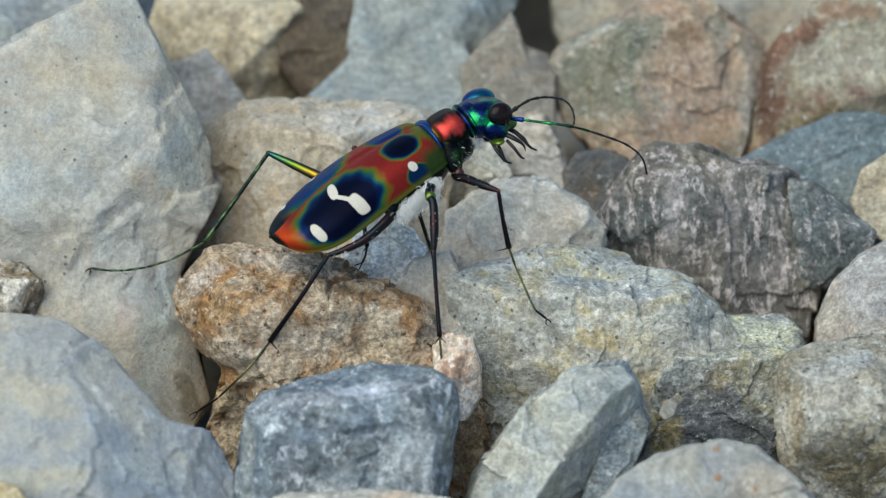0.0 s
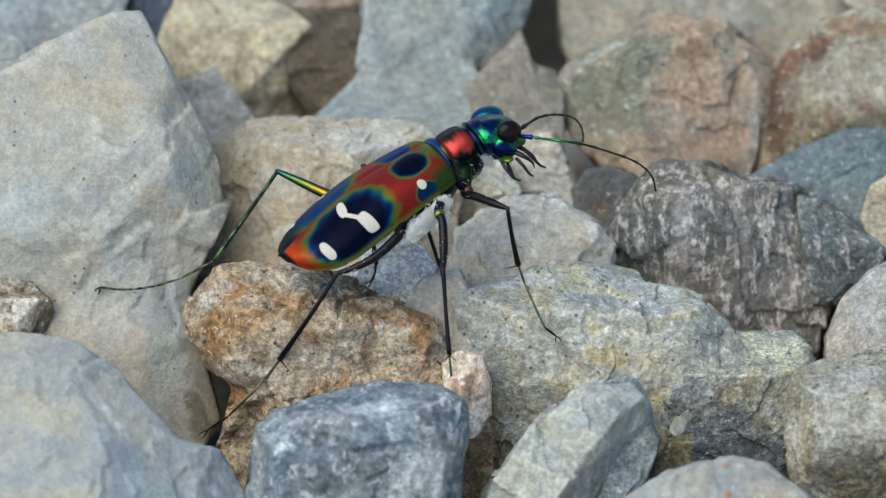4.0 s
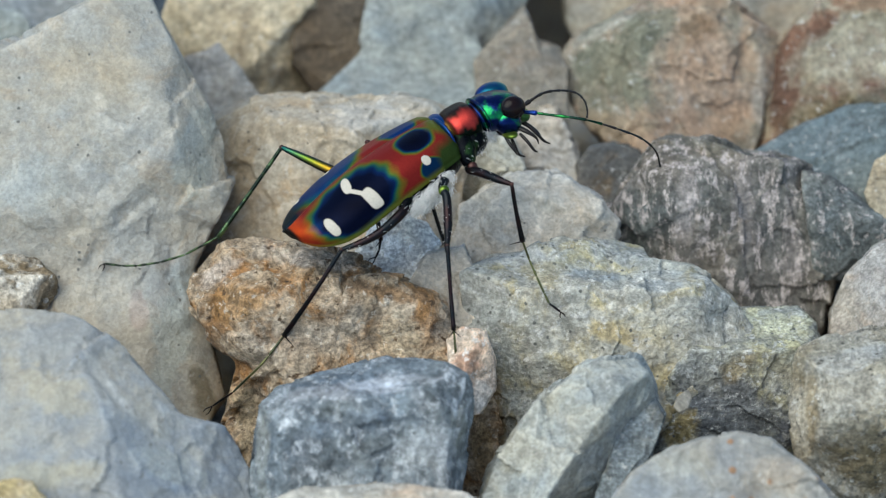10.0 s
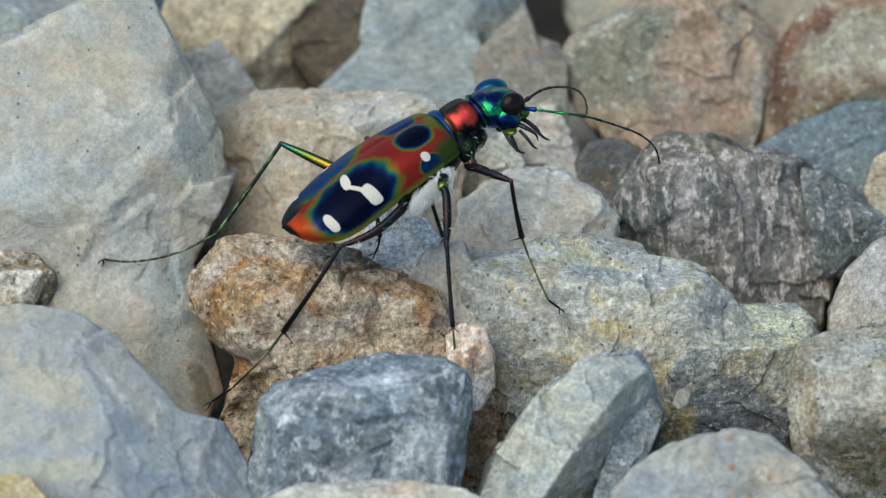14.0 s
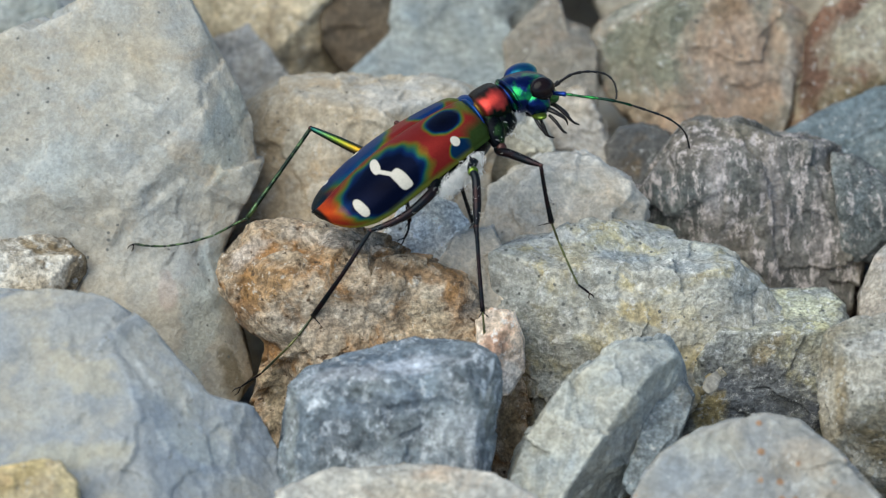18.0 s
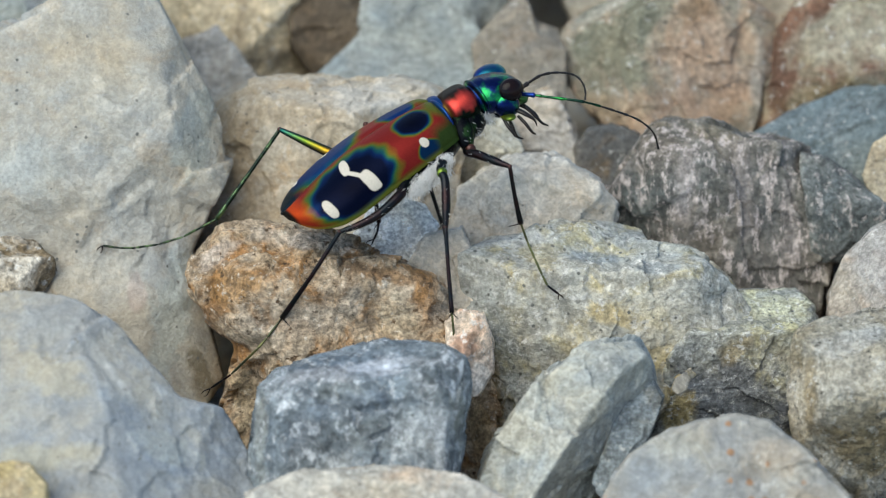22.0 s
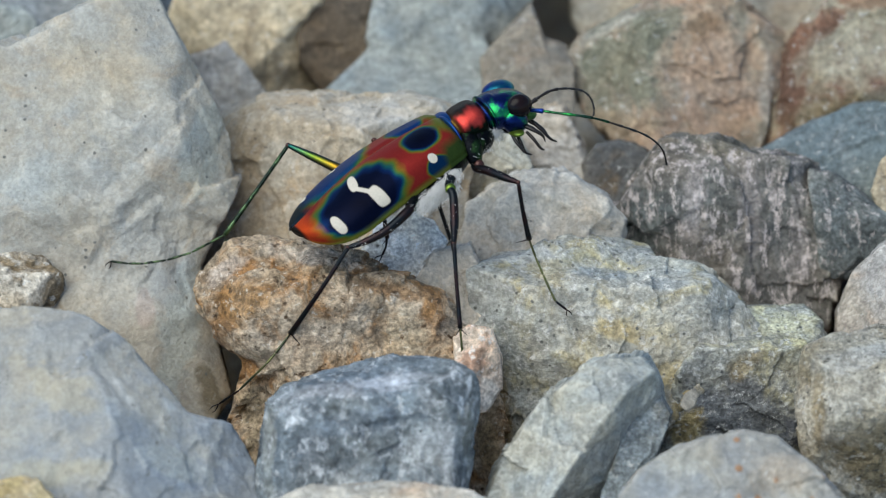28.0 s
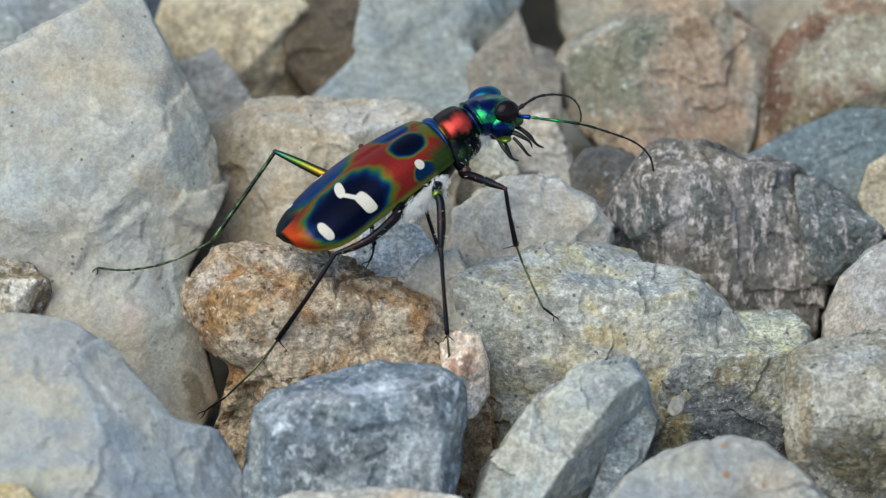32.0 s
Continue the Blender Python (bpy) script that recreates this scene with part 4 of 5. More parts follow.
def sweep(points, radii, sides=10, flat=1.0, steps=5):
    """A rounded, tapering limb through the points: places and faces."""
    points, radii = np.asarray(points, float), np.asarray(radii, float)
    n = len(points)
    line, size = [], []
    for i in range(n - 1):
        p0, p1, p2, p3 = points[max(i - 1, 0)], points[i], points[i + 1], points[min(i + 2, n - 1)]
        for k in range(steps):
            t = k / steps
            line.append(0.5 * (2 * p1 + (p2 - p0) * t + (2 * p0 - 5 * p1 + 4 * p2 - p3) * t * t + (3 * p1 - p0 - 3 * p2 + p3) * t ** 3))
            size.append(radii[i] + (radii[i + 1] - radii[i]) * t)
    line.append(points[-1])
    size.append(radii[-1])
    line, size = np.array(line), np.array(size)
    tangent = np.gradient(line, axis=0)
    tangent /= np.linalg.norm(tangent, axis=1)[:, None] + 1e-9
    side = np.cross(tangent[0], (0.31, 0.22, 0.92))
    side /= np.linalg.norm(side)
    verts = []
    for p, t, s in zip(line, tangent, size):
        side = side - t * (side @ t)
        side /= np.linalg.norm(side)
        other = np.cross(t, side)
        for k in range(sides):
            a = 2 * math.pi * k / sides
            verts.append(p + s * (math.cos(a) * side + flat * math.sin(a) * other))
    rows = len(line)
    faces = [[i * sides + k, i * sides + (k + 1) % sides, (i + 1) * sides + (k + 1) % sides, (i + 1) * sides + k] for i in range(rows - 1) for k in range(sides)]
    faces += [list(range(sides))[::-1], [(rows - 1) * sides + k for k in range(sides)]]
    return np.array(verts), faces


def joined(*pieces):
    verts, faces, count = [], [], 0
    for v, f in pieces:
        verts.append(v)
        faces += [[i + count for i in q] for q in f]
        count += len(v)
    return np.concatenate(verts), faces


# The body's own axes: forward, to its right, and up through its back
NECK, FORWARD = np.array((-1.36, -0.5986, 10.65)), np.array((0.7703, 0.5183, 0.3715))
RIGHT, UP = np.array((0.4191, -0.8506, 0.3175)), np.array((-0.4806, 0.0889, 0.8724))
LENGTH = 12.297
ALONG = np.stack([FORWARD, RIGHT, UP])


def barrel(centre, length, width, height, axes, power=2.4, rows=40, sides=36, front=1.0, back=1.0, dent=None):
    """A rounded segment of the body: a superellipse round a line, narrowed at its ends."""
    verts = []
    for i in range(rows + 1):
        t = -1 + 2 * i / rows
        girth = max(1 - abs(t) ** power, 0) ** 0.5 if 0 < i < rows else 0.02
        narrow = back + (front - back) * (t + 1) / 2
        for k in range(sides):
            a = 2 * math.pi * k / sides
            g = girth * narrow
            if dent:
                g *= dent(t, a)
            verts.append(centre + axes[0] * t * length / 2 + axes[1] * math.cos(a) * g * width / 2 + axes[2] * math.sin(a) * g * height / 2)
    faces = [[i * sides + k, i * sides + (k + 1) % sides, (i + 1) * sides + (k + 1) % sides, (i + 1) * sides + k] for i in range(rows) for k in range(sides)]
    faces += [list(range(sides))[::-1], [rows * sides + k for k in range(sides)]]
    return np.array(verts), faces


def pitched(degrees, turn=0.0):
    """The body's axes with the nose lowered by so many degrees and turned to its left."""
    a, b = radians(-degrees), radians(turn)
    f = FORWARD * math.cos(a) + UP * math.sin(a)
    u = UP * math.cos(a) - FORWARD * math.sin(a)
    return np.stack([f * math.cos(b) - RIGHT * math.sin(b), RIGHT * math.cos(b) + f * math.sin(b), u])


def wing_case_pattern(s, a, side):
    """Colours of a wing case. s goes from its base to its tip, a from the seam to the outer edge."""
    wob = 0.05 * np.sin(31 * s + 17 * a) + 0.04 * np.sin(53 * s - 29 * a)

    reach = a if side > 0 else a + 0.10

    def oval(s0, a0, rs, ra, power=2.0):
        a = reach
        return (np.abs((s - s0) / rs) ** power + np.abs((a - a0) / ra) ** power) ** (1 / power) + wob * 0.6

    spot = np.minimum(np.minimum(oval(0.180, 0.250, 0.100, 0.20), np.maximum(oval(0.205, 0.79, 0.066, 0.16), 0.93)), oval(0.655, 0.50, 0.245, 0.42, 2.5))
    stops = np.array([0.0, 0.80, 0.92, 0.99, 1.06, 1.13, 1.24, 9.0])
    tones = np.array([(0.0015, 0.002, 0.007), (0.002, 0.004, 0.016), (0.003, 0.014, 0.060), (0.010, 0.065, 0.065), (0.06, 0.11, 0.02),
                      (0.15, 0.08, 0.012), (0.185, 0.017, 0.014), (0.185, 0.016, 0.014)])
    # far case: blue sheen of its grazing view put into the colours
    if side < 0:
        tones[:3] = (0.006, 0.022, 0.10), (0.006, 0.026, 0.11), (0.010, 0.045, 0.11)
    colour = np.stack([np.interp(spot, stops, tones[:, k]) for k in range(3)], axis=-1)

    def lay(weight, tone):
        weight = np.clip(weight, 0, 1)[..., None]
        return colour * (1 - weight) + np.array(tone) * weight

    colour = lay((0.075 - s + 0.03 * np.sin(a * 9)) / 0.05, (0.10, 0.11, 0.015))
    colour = lay((a - 0.84) / 0.10 * np.clip(s / 0.15, 0, 1), (0.10, 0.11, 0.018))
    colour = lay((a - 0.955) / 0.03 * np.clip(s / 0.15, 0, 1), (0.16, 0.13, 0.01))
    colour = lay((a - 0.45) / 0.2 * np.clip((0.17 - s) / 0.06, 0, 1), (0.03, 0.05, 0.012))
    colour = lay((s - 0.88) / 0.07 * (1.25 - a), (0.44, 0.050, 0.010))
    colour = lay((s - 0.972) / 0.012, (0.012, 0.010, 0.008))
    colour = lay((-0.005 - a) / 0.012, (0.16, 0.03, 0.012))
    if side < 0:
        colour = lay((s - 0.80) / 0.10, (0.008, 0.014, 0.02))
    dot = 0.20 if side > 0 else 0.40
    block = (np.abs((s - 0.566 + 0.03 * (a - 0.6)) / 0.034) ** 3.4 + np.abs((a - 0.605) / 0.175) ** 3.4) ** (1 / 3.4) + wob * 0.5
    drop = (np.abs((s - 0.621 - 0.15 * (a - dot)) / 0.026) ** 2.4 + np.abs((a - dot) / 0.115) ** 2.4) ** (1 / 2.4) + wob * 0.5
    white = np.minimum.reduce([oval(0.210, 0.625, 0.023, 0.085), drop, block, oval(0.826, 0.58, 0.025, 0.19, 2.3)])
    bar = np.abs(s - np.interp(a, [0.24, 0.30, 0.46], [0.636, 0.628, 0.588])) / 0.014
    white = np.minimum(white, np.where((a > dot) & (a < 0.5), bar, 9))
    mark = np.clip((1.08 - white) / 0.10, 0, 1)
    return np.concatenate([lay(mark, (0.54, 0.49, 0.41)), 1 - mark[:, None]], axis=1)


def wing_case(side, parent):
    rows, cols = 300, 130
    s, a = np.meshgrid(np.linspace(0, 1, rows), np.linspace(0, 1, cols), indexing="ij")
    s, a = s.ravel(), a.ravel()
    tail = np.clip((s - 0.63) / 0.37, 0, 1)
    shoulder = 0.75 + 0.25 * np.sqrt(1 - (1 - np.clip(s / 0.08, 0, 1)) ** 2)
    width = 3.6 * (0.80 + 0.20 * np.sin(math.pi / 2 * np.clip(s / 0.6, 0, 1))) * shoulder * (1 - tail ** 2.8).clip(0) ** 0.54
    height = (2.2 if side > 0 else 1.8) * (0.86 + 0.14 * np.sin(math.pi * np.clip(s / 0.9, 0, 1))) * (1 - tail ** 2.8).clip(0) ** 0.5
    around = a * radians(104)
    seam = -0.10 * np.exp(-(a / 0.035) ** 2) - 0.25 * np.clip(1 - s / 0.05, 0, 1) ** 2
    across = width * np.sin(around) ** 0.92 * side + 0.012 * side
    rise = height * (np.cos(around) - 1) + 0.75 * np.sin(math.pi * s) + seam
    rim = np.clip((a - 0.93) / 0.07, 0, 1)
    across += side * 0.10 * rim
    p = NECK + UP * 0.22 - np.outer(s * LENGTH, FORWARD) + np.outer(across, RIGHT) + np.outer(rise, UP)
    faces = [[i * cols + k, (i + 1) * cols + k, (i + 1) * cols + k + 1, i * cols + k + 1][::side] for i in range(rows - 1) for k in range(cols - 1)]
    name = "wing_case"
    ob = shape(name, p, faces, SHELL, parent, "red wing case with blue-black spots and white marks")
    ob.data.color_attributes.new("pattern", "FLOAT_COLOR", "POINT")
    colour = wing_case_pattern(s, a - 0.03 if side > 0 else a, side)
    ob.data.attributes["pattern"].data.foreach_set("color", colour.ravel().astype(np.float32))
    thick = ob.modifiers.new("shell", "SOLIDIFY")
    thick.thickness = 0.00012
    return ob


def hairs(parent):
    """White down on the flanks and under the neck."""
    rng = np.random.RandomState(3)
    pieces = []

    def tuft(a, b, count, spread, out, long):
        a, b = np.array(a), np.array(b)
        for _ in range(count):
            root = a + (b - a) * rng.rand() + rng.normal(0, spread, 3)
            way = np.array(out) + rng.normal(0, 0.32, 3)
            way = way / np.linalg.norm(way) * long * rng.uniform(0.6, 1.2)
            bend = rng.normal(0, 0.12, 3)
            pieces.append(sweep([root, root + way * 0.5 + bend, root + way], [0.018, 0.015, 0.004], 3, 1.0, 1))

    tuft((-2.62, -6.67, 7.74), (-0.15, -4.92, 9.19), 1800, 0.18, -UP * 0.35 + RIGHT * 0.40 - FORWARD * 0.7, 0.40)
    tuft((-2.26, -6.55, 7.56), (-0.22, -5.34, 8.59), 900, 0.17, -UP * 0.4 + RIGHT * 0.3 - FORWARD * 0.75, 0.38)
    tuft((0.81, -2.79, 9.96), (1.17, -3.51, 9.29), 40, 0.16, RIGHT * 0.5 - UP * 0.7, 0.18)
    tuft((-4.51, -7.02, 7.40), (-2.33, -6.61, 8.00), 260, 0.14, -UP * 0.5 - FORWARD * 0.8, 0.6)
    tuft((1.25, -2.13, 9.51), (1.99, -1.08, 9.96), 260, 0.20, -UP + RIGHT * 0.2 + FORWARD * 0.3, 0.42)
    tuft((2.43, -0.96, 9.79), (1.99, -1.00, 9.73), 160, 0.15, -UP, 0.5)
    v, f = joined(*pieces)
    shape("down", v, f, HAIR, parent, "white downy hair on the flanks")


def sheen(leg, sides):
    """Sheen put into a thigh's colour as rainbow bands: gold by the body, green and blue towards the knee, nearly black
    between.
    """
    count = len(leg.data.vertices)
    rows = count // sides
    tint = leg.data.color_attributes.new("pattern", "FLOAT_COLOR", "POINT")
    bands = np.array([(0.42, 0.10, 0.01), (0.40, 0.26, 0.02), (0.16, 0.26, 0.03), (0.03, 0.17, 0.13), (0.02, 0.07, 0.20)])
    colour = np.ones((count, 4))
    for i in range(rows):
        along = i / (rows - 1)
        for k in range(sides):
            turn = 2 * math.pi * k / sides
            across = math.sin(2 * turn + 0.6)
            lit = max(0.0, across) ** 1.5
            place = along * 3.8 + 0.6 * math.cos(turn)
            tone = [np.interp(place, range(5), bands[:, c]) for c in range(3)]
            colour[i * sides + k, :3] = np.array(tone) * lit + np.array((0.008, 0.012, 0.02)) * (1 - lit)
    tint.data.foreach_set("color", colour.astype(np.float32).ravel())


def limb(parent, femur, femur_size, tibia, tibia_size, foot, mats, spurs=(), bristles=0, seed=1):
    """A leg: thigh with its joint, shin with spurs and bristles, foot segments and claws."""
    rng = np.random.RandomState(seed)
    v, f = sweep(femur, femur_size, 12)
    leg = shape("leg", v, f, mats[0], parent)
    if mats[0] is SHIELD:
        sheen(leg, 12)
    if bristles:
        pieces = []
        femur_line = np.asarray(femur, float)
        for _ in range(bristles):
            t = rng.uniform(0.1, 0.95) * (len(femur_line) - 1)
            i = int(t)
            root = femur_line[i] + (femur_line[min(i + 1, len(femur_line) - 1)] - femur_line[i]) * (t - i)
            way = rng.normal(0, 1, 3)
            way /= np.linalg.norm(way)
            pieces.append(sweep([root + way * 0.15, root + way * rng.uniform(0.42, 0.62)], [0.018, 0.005], 3, 1, 1))
        v, f = joined(*pieces)
        shape("bristles", v, f, HAIR, leg, "pale bristles")
    knee = np.asarray(tibia[0], float)
    v, f = barrel(knee, femur_size[-1] * 2.5, femur_size[-1] * 2.2, femur_size[-1] * 2.2, np.eye(3), 2.0, 10, 10)
    shape("knee", v, f, JOINT, leg)
    pieces = [sweep(tibia, tibia_size, 10)]
    line = np.asarray(tibia, float)
    for _ in range(60):
        t = rng.uniform(0.06, 0.98)
        root = line[0] + (line[-1] - line[0]) * t
        way = rng.normal(0, 1, 3)
        way = way / np.linalg.norm(way) + 0.8 * (line[-1] - line[0]) / np.linalg.norm(line[-1] - line[0])
        pieces.append(sweep([root, root + way * rng.uniform(0.18, 0.34)], [0.025, 0.005], 3, 1, 1))
    for tip in spurs:
        pieces.append(sweep([line[-1], (line[-1] + np.asarray(tip)) / 2, tip], [0.045, 0.035, 0.01], 6))
    v, f = joined(*pieces)
    shape("shin", v, f, mats[1], leg)
    foot = np.asarray(foot, float)
    for i in range(len(foot) - 2):
        a, b = foot[i], foot[i + 1]
        v, f = sweep([a, a + (b - a) * 0.15, a + (b - a) * 0.8, a + (b - a) * 0.97], [0.06, 0.075, 0.085, 0.055], 8)
        shape("foot_segment", v, f, mats[1] if i == len(foot) - 3 else mats[2], leg)
    end, tip = foot[-2], foot[-1]
    spread = np.cross(tip - end, (0.2, -0.7, 0.6))
    spread /= np.linalg.norm(spread)
    for side in (-1, 1):
        v, f = sweep([end, end + (tip - end) * 0.6 + spread * 0.16 * side, tip + spread * 0.12 * side], [0.05, 0.04, 0.008], 6)
        shape("claw", v, f, LEG_DARK, leg)
    return leg


def feeler(parent, line, green):
    """A thread-like antenna of eleven segments."""
    line = np.asarray(line, float)
    fine, _ = sweep(line, [0.01] * len(line), 3, 1.0, 12)
    path = fine.reshape(-1, 3, 3).mean(1)
    steps = np.concatenate([[0], np.cumsum(np.linalg.norm(np.diff(path, axis=0), axis=1))])
    steps /= steps[-1]

    def at(t):
        return np.array([np.interp(t, steps, path[:, k]) for k in range(3)])

    cuts = [0, 0.10, 0.14, 0.28, 0.40, 0.50, 0.59, 0.68, 0.77, 0.85, 0.93, 1.0]
    first = None
    for i, (a, b) in enumerate(zip(cuts, cuts[1:])):
        size = 0.15 if i == 0 else (0.10 if i < 4 else 0.096 - 0.003 * i)
        pts = [at(a + (b - a) * k) for k in (0.0, 0.2, 0.6, 0.9, 1.0)]
        v, f = sweep(pts, [size * 0.7, size * 0.85, size, size * 1.2, size * 0.7], 8, 1.0, 3)
        tone = (BLUE if i == 0 else FEELER_GREEN) if i < green else BLACK
        if first is None:
            first = shape("antenna", v, f, tone, parent)
        else:
            shape("antenna_segment", v, f, tone, first)


def beetle():
    root = new("tiger_beetle")
    root.location = BASE * MM
    tagged(root, "red, blue and green tiger beetle standing on the stones", "beetle")
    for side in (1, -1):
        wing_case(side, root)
    # under the wing cases
    belly = NECK - FORWARD * (LENGTH * 0.505) - UP * 1.60
    v, f = barrel(belly + FORWARD * 0.55 + UP * 0.25, LENGTH * 0.93, 5.4, 3.0, ALONG, 3.2, front=1.0, back=0.62)
    shape("abdomen", v, f, BLACK, root, "black abdomen under the wing cases")
    chest = NECK - FORWARD * 2.0 - UP * 2.25
    v, f = barrel(chest, 6.2, 5.2, 3.7, ALONG, 2.4, front=0.85)
    shape("thorax", v, f, DARKGREEN, root, "dark green chest")
    # scutellum and collar
    v, f = barrel(NECK + FORWARD * 0.15 - UP * 1.15, 1.6, 3.3, 2.5, ALONG, 2.2)
    shape("collar", v, f, BLUE, root, "deep blue collar")
    # pronotum, with a groove along its back and rings at both ends
    axes = pitched(8)
    middle = np.array((0.59, -0.79, 10.03))

    def waist(t, a):
        groove = 0.05 * math.exp(-((a - math.pi / 2) / 0.10) ** 2)
        ring = 0.10 * math.exp(-((abs(t) - 0.72) / 0.07) ** 2)
        return 1 - groove - ring

    v, f = barrel(middle + axes[2] * 0.26 - axes[1] * 0.16, 2.8, 3.45, 2.75, axes, 3.2, front=0.98, back=0.97, dent=waist)
    shield = shape("pronotum", v, f, SHIELD, root, "coppery red shield behind the head")
    tint = shield.data.color_attributes.new("pattern", "FLOAT_COLOR", "POINT")
    colour = []
    for i in range(41):
        t = -1 + i / 20
        for k in range(36):
            turn = 10 * k if k < 27 else 10 * k - 360
            edge = 7 * math.sin(i * 0.33) + 2 * math.sin(i * 1.1)
            red = max(0, min(1, (turn - 2 + edge) / 14, (66 + edge - turn) / 16))
            gold = max(0, min(1, (-0.62 - t) / 0.15)) * red
            # above the red, a dark reflection is put into the shell's colour
            dark = np.array((0.006, 0.012, 0.009)) if turn < 60 else np.array((0.035, 0.022, 0.016))
            tone = dark * (1 - red) + np.array((0.46, 0.050, 0.040)) * red
            colour.append((*(tone * (1 - gold) + np.array((0.30, 0.22, 0.04)) * gold), 1))
    tint.data.foreach_set("color", np.array(colour, dtype=np.float32).ravel())
    for offset, size in ((-1.38, 0.94), (1.36, 0.92)):
        v, f = barrel(middle + axes[2] * 0.2 + axes[0] * offset, 0.6, 3.6 * size, 2.8 * size, axes, 2.0)
        shape("pronotum_rim", v, f, BLUE if offset < 0 else GREEN, root, "blue rim" if offset < 0 else "green rim")
    v, f = barrel(middle - axes[2] * 0.80 - axes[0] * 0.35, 3.3, 3.5, 2.4, axes, 2.5)
    shape("prosternum", v, f, DARKGREEN, root)
    # head
    axes = pitched(20)
    skull = np.array((2.54, 0.53, 10.52))

    def brow(t, a):
        return 1 + 0.10 * math.exp(-((t - 0.1) / 0.5) ** 2) * abs(math.cos(a)) ** 3 - 0.08 * math.exp(-((a - math.pi / 2) / 0.35) ** 2) * (t > -0.2)

    v, f = barrel(skull, 4.1, 3.7, 2.9, axes, 2.3, front=0.85, back=0.95, dent=brow)
    head = shape("head", v, f, GREEN, root, "blue-green metallic head")
    for side in (1, -1):
        eye = np.array((3.86, -0.45, 11.39) if side > 0 else (2.49, 2.86, 10.36))
        v, f = barrel(eye, *((1.75, 1.3, 1.6) if side > 0 else (2.3, 1.8, 1.45)), axes, 2.0, 24, 28)
        shape("eye", v, f, EYE if side > 0 else GREENBLUE, head, "dark brown bulging eye" if side > 0 else "blue-green bulging eye seen over the brow")
    v, f = barrel(skull + axes[0] * 1.75 - axes[2] * 0.75, 1.3, 2.3, 1.1, pitched(45), 2.4)
    shape("lip", v, f, GOLDGREEN, head, "gold-green upper lip")
    v, f = barrel(skull + axes[0] * 0.6 - axes[2] * 1.25, 2.0, 2.6, 1.0, axes, 2.2)
    shape("throat", v, f, DARKGREEN, head)
    v, f = barrel(np.array((3.53, -0.64, 10.42)), 1.9, 1.5, 1.7, pitched(70), 2.4, 24, 28)
    shape("face", v, f, GREEN, head, "dark blue-green face below the eye")
    v, f = barrel(np.array((3.68, -1.27, 9.86)), 0.9, 1.5, 0.45, axes, 2.2, 16, 20)
    shape("mouth_edge", v, f, GOLDGREEN, head, "gold-green edge of the mouth")
    # jaws and feelers of the mouth
    for line, size in (([(4.19, -0.75, 10.09), (4.81, -1.17, 10.01), (5.37, -1.21, 9.60), (5.56, -1.22, 9.07)], [0.26, 0.22, 0.13, 0.03]),
                       ([(4.40, 0.63, 9.62), (4.95, 0.38, 9.43), (5.54, 0.21, 9.01), (5.76, -0.21, 8.76)], [0.24, 0.2, 0.12, 0.03])):
        v, f = sweep(line, size, 8, 0.7)
        shape("mandible", v, f, BLACK, head, "sharp black jaw")
    for line in ([(3.38, -1.42, 9.83), (3.67, -2.05, 9.63), (4.00, -2.30, 9.27), (4.15, -2.28, 8.95)], [(3.71, -1.25, 9.72), (4.00, -1.80, 9.29), (4.26, -1.93, 8.75), (4.67, -1.85, 8.52)],
                 [(4.34, -1.17, 9.84), (4.77, -1.67, 9.64), (5.22, -1.92, 9.11), (5.48, -1.84, 8.88)], [(4.73, 0.38, 9.61), (5.39, -0.04, 9.18), (5.91, -0.26, 8.70), (6.32, -0.20, 8.44)]):
        v, f = sweep(line, [0.11, 0.12, 0.09, 0.045], 8)
        shape("palp", v, f, BLACK, head)
    feeler(head, [(4.45, -0.18, 10.90), (5.36, -0.55, 11.06), (6.46, -0.81, 11.05), (7.93, -1.08, 11.01), (9.03, -1.20, 10.83), (10.50, -1.29, 10.36), (12.14, -1.15, 9.52), (13.16, -1.14, 8.49), (13.51, -1.25, 7.28)], 5)
    feeler(head, [(4.59, 1.89, 10.02), (5.23, 2.48, 10.17), (5.98, 3.05, 10.28), (6.99, 3.47, 10.18), (8.03, 3.55, 9.95), (8.59, 3.27, 9.56), (8.81, 2.89, 9.01), (8.78, 2.59, 8.58)], 0)
    for line, size in (([(0.44, -1.88, 9.87), (0.81, -2.84, 9.54), (1.03, -3.51, 8.94)], [0.75, 0.70, 0.36]),
                       ([(-3.43, -5.51, 7.82), (-3.06, -6.21, 7.86), (-3.20, -7.00, 7.79)], [0.7, 0.6, 0.36])):
        v, f = sweep(line, size, 14)
        shape("hip", v, f, DARKGREEN, root)
    v, f = barrel(np.array((-0.62, -6.33, 8.92)), 0.75, 0.6, 0.7, ALONG, 2.0, 12, 14)
    shape("trochanter", v, f, GOLDGREEN, root, "gold-green hip joint")
    v, f = barrel(np.array((1.24, -3.72, 8.99)), 0.7, 0.55, 0.7, ALONG, 2.0, 12, 14)
    shape("trochanter", v, f, JOINT, root, "red-brown hip joint")
    hairs(root)
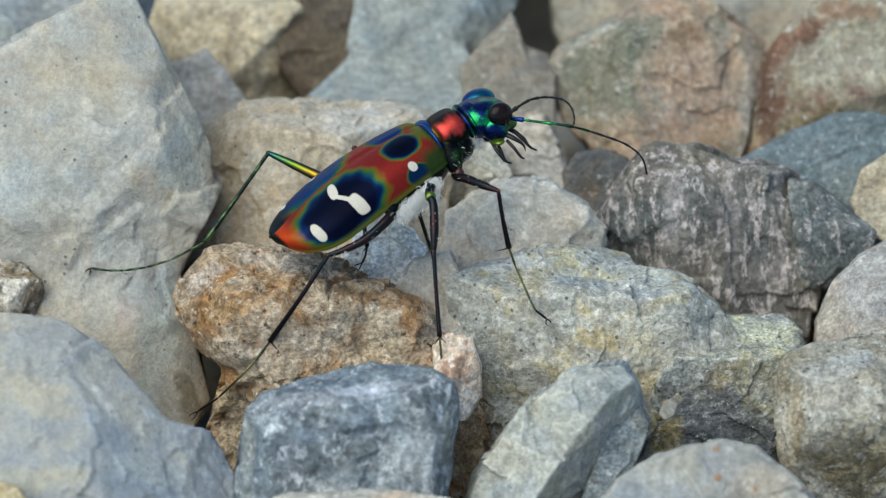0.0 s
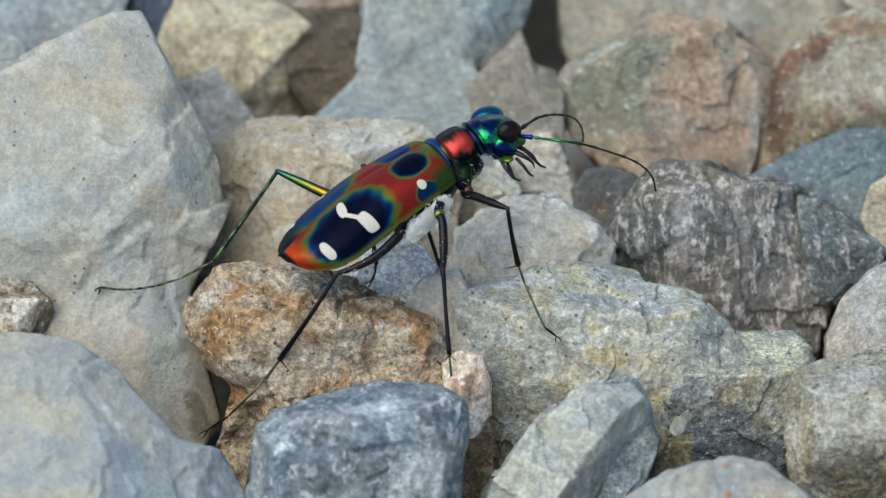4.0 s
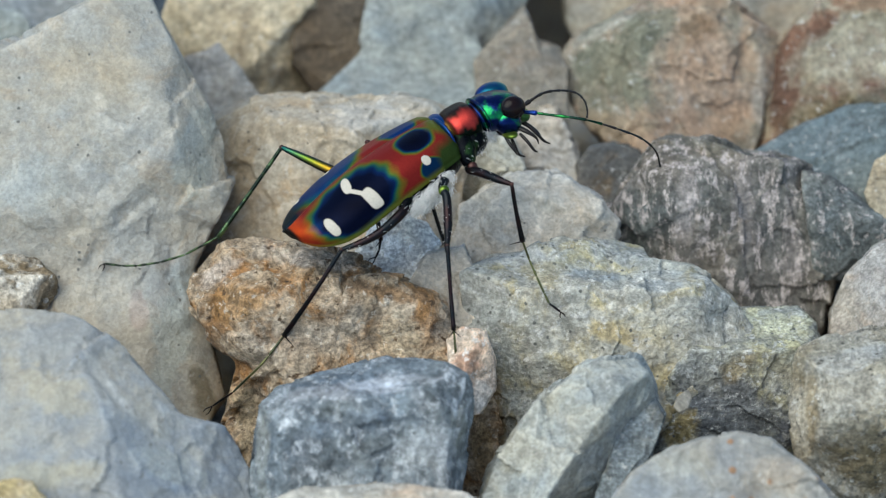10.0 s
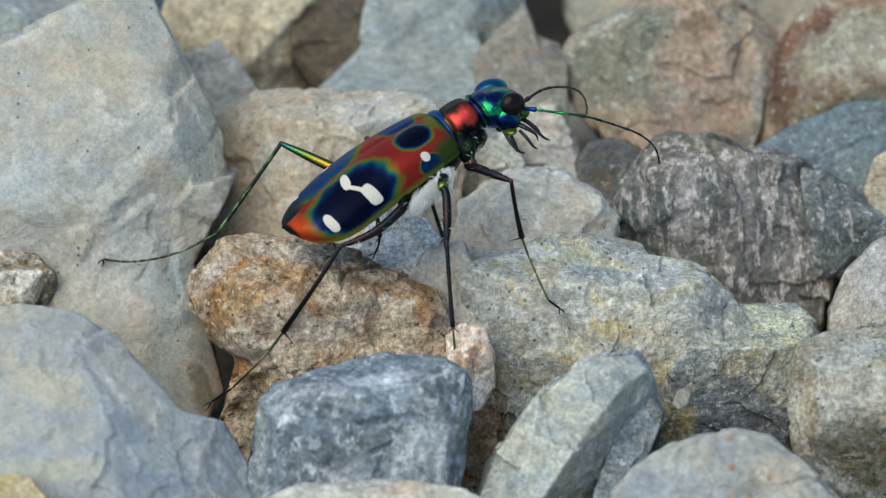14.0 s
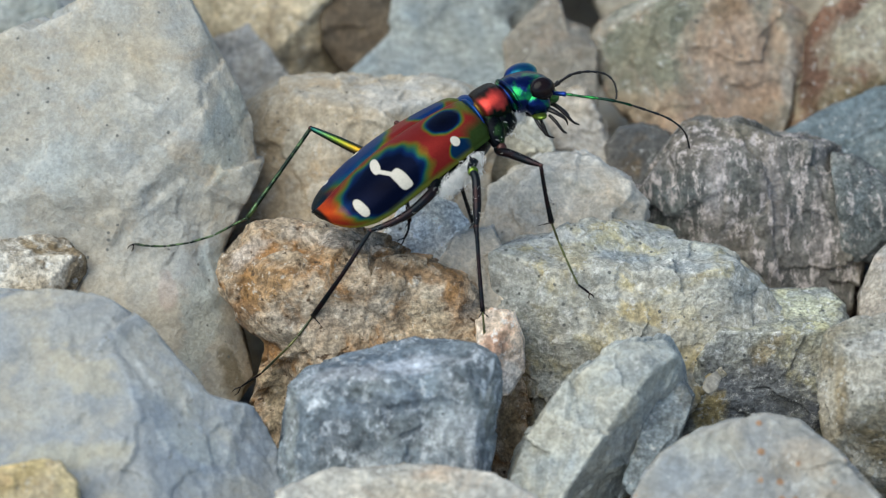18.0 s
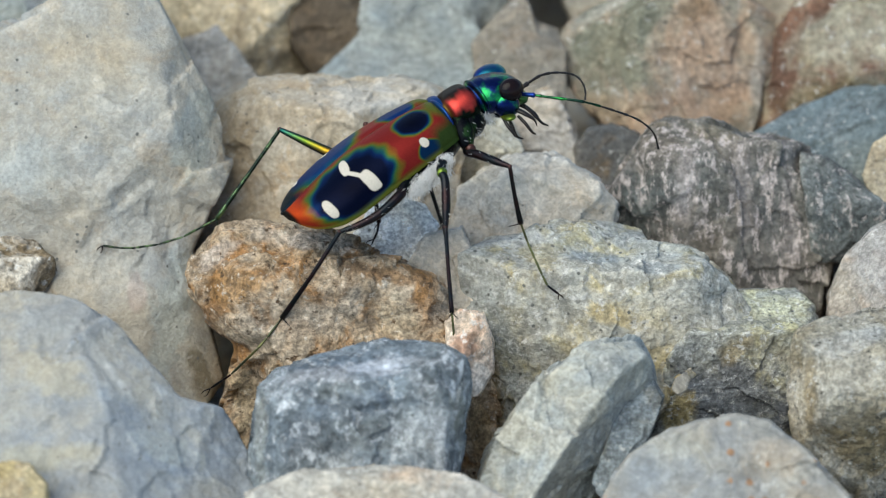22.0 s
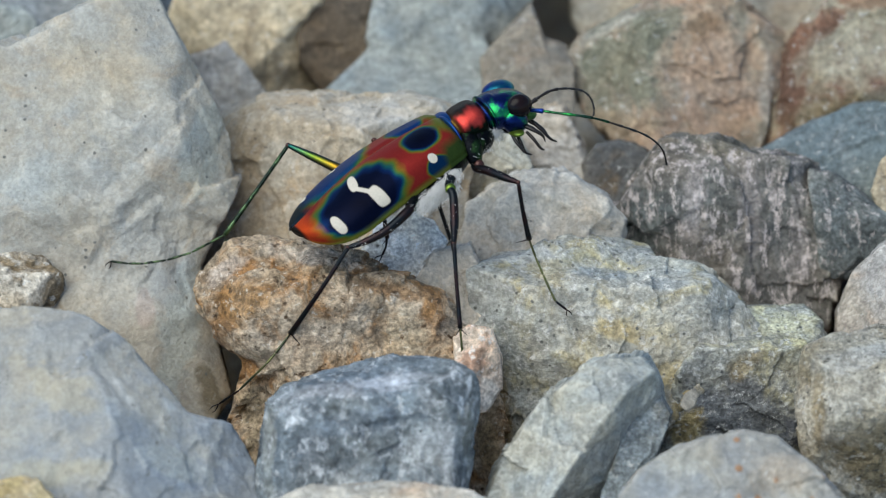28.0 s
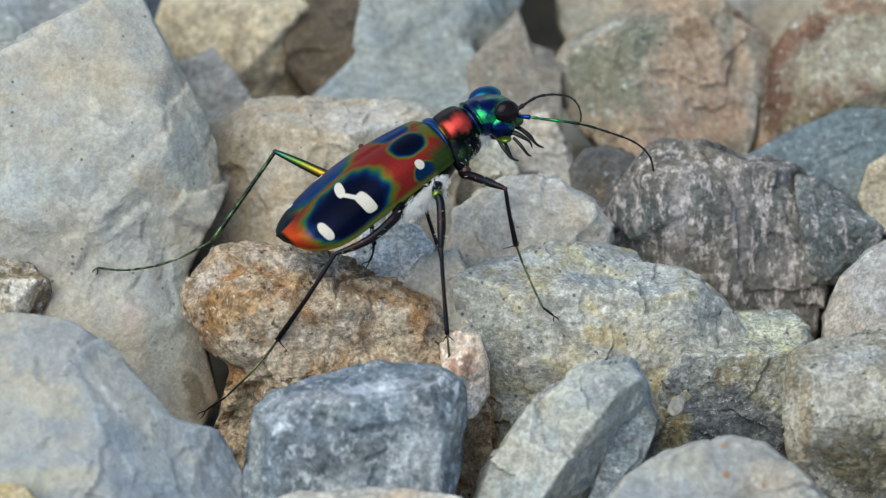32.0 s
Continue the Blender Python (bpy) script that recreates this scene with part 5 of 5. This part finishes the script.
    # legs
    limb(root, [(1.03, -3.09, 8.83), (1.02, -3.84, 8.81), (1.68, -4.42, 9.03), (2.84, -5.50, 9.23), (3.74, -6.18, 9.30)], [0.30, 0.26, 0.30, 0.27, 0.13],
         [(3.74, -6.18, 9.30), (4.04, -6.55, 7.39), (4.46, -6.81, 5.26)], [0.13, 0.14, 0.20], [(4.46, -6.81, 5.26), (4.92, -6.20, 3.35), (5.40, -6.83, 2.45), (5.88, -7.44, 1.58), (6.21, -7.82, 1.04), (6.94, -8.14, 0.59), (7.12, -8.37, 0.26)],
         (LEG_DARK, LEG_DARK, FOOT), [(3.58, -7.19, 5.25)], 30, 1)
    limb(root, [(-0.58, -5.38, 9.06), (-0.73, -6.21, 8.92), (-0.44, -6.83, 8.73), (-0.36, -8.16, 7.53), (-0.40, -9.07, 6.57)], [0.34, 0.26, 0.28, 0.30, 0.15],
         [(-0.40, -9.07, 6.57), (-0.22, -10.61, 4.38), (0.00, -12.23, 2.06)], [0.15, 0.13, 0.17], [(0.00, -12.23, 2.06), (0.15, -12.95, 0.52), (0.29, -13.14, -0.29), (0.36, -13.17, -0.67)],
         (LEG_DARK, LEG_DARK, FOOT), [(-0.33, -12.68, 1.76), (0.47, -12.64, 1.82)], 60, 2)
    limb(root, [(-2.88, -6.38, 7.98), (-3.42, -7.29, 7.72), (-4.68, -8.35, 7.08), (-5.95, -8.91, 6.63), (-7.18, -9.07, 6.22)], [0.32, 0.34, 0.30, 0.24, 0.14],
         [(-7.18, -9.07, 6.22), (-8.98, -10.00, 3.50), (-10.98, -9.97, 0.06)], [0.15, 0.15, 0.20], [(-10.98, -9.97, 0.06), (-12.00, -10.73, -1.02), (-12.59, -11.12, -1.59), (-14.39, -11.29, -3.57), (-15.78, -10.51, -5.25), (-16.30, -10.78, -5.64)],
         (LEG_DARK, LEG_DARK, FOOT), [(-10.36, -11.01, -0.04), (-11.27, -11.03, 0.29)], 50, 3)
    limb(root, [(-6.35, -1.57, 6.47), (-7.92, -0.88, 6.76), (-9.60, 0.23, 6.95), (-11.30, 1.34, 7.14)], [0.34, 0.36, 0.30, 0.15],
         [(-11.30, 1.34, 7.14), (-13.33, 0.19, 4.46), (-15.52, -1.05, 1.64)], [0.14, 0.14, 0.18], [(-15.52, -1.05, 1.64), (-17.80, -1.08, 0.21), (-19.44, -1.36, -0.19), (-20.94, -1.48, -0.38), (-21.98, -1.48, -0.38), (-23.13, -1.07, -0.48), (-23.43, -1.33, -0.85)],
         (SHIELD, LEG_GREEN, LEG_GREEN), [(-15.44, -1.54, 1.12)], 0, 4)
    limb(root, [(-2.07, -2.38, 5.32), (-3.2, -1.4, 6.6), (-4.6, -0.7, 7.8), (-5.61, -0.13, 8.52)], [0.3, 0.32, 0.26, 0.16],
         [(-5.61, -0.13, 8.52), (-5.2, -1.4, 5.3), (-4.79, -2.51, 2.35)], [0.13, 0.13, 0.16], [(-4.79, -2.51, 2.35), (-4.91, -2.05, 1.25), (-5.14, -2.33, 0.86), (-5.58, -2.54, 0.55)],
         (LEG_DARK, LEG_DARK, LEG_DARK), [(-5.13, -2.44, 1.75)], 0, 5)
    limb(root, [(-0.51, -3.29, 7.50), (-0.96, -3.38, 6.68), (-1.43, -3.58, 6.05)], [0.28, 0.26, 0.14],
         [(-1.43, -3.58, 6.05), (-1.00, -3.23, 4.11), (-0.59, -2.76, 2.34)], [0.13, 0.13, 0.16], [(-0.59, -2.76, 2.34), (-0.45, -2.28, 1.10), (-0.37, -2.62, 0.61), (-0.30, -2.84, 0.31)],
         (LEG_DARK, LEG_DARK, LEG_DARK), [(-0.89, -3.75, 2.67)], 0, 6)
    return root


beetle()


def motions():
    pass


motions()
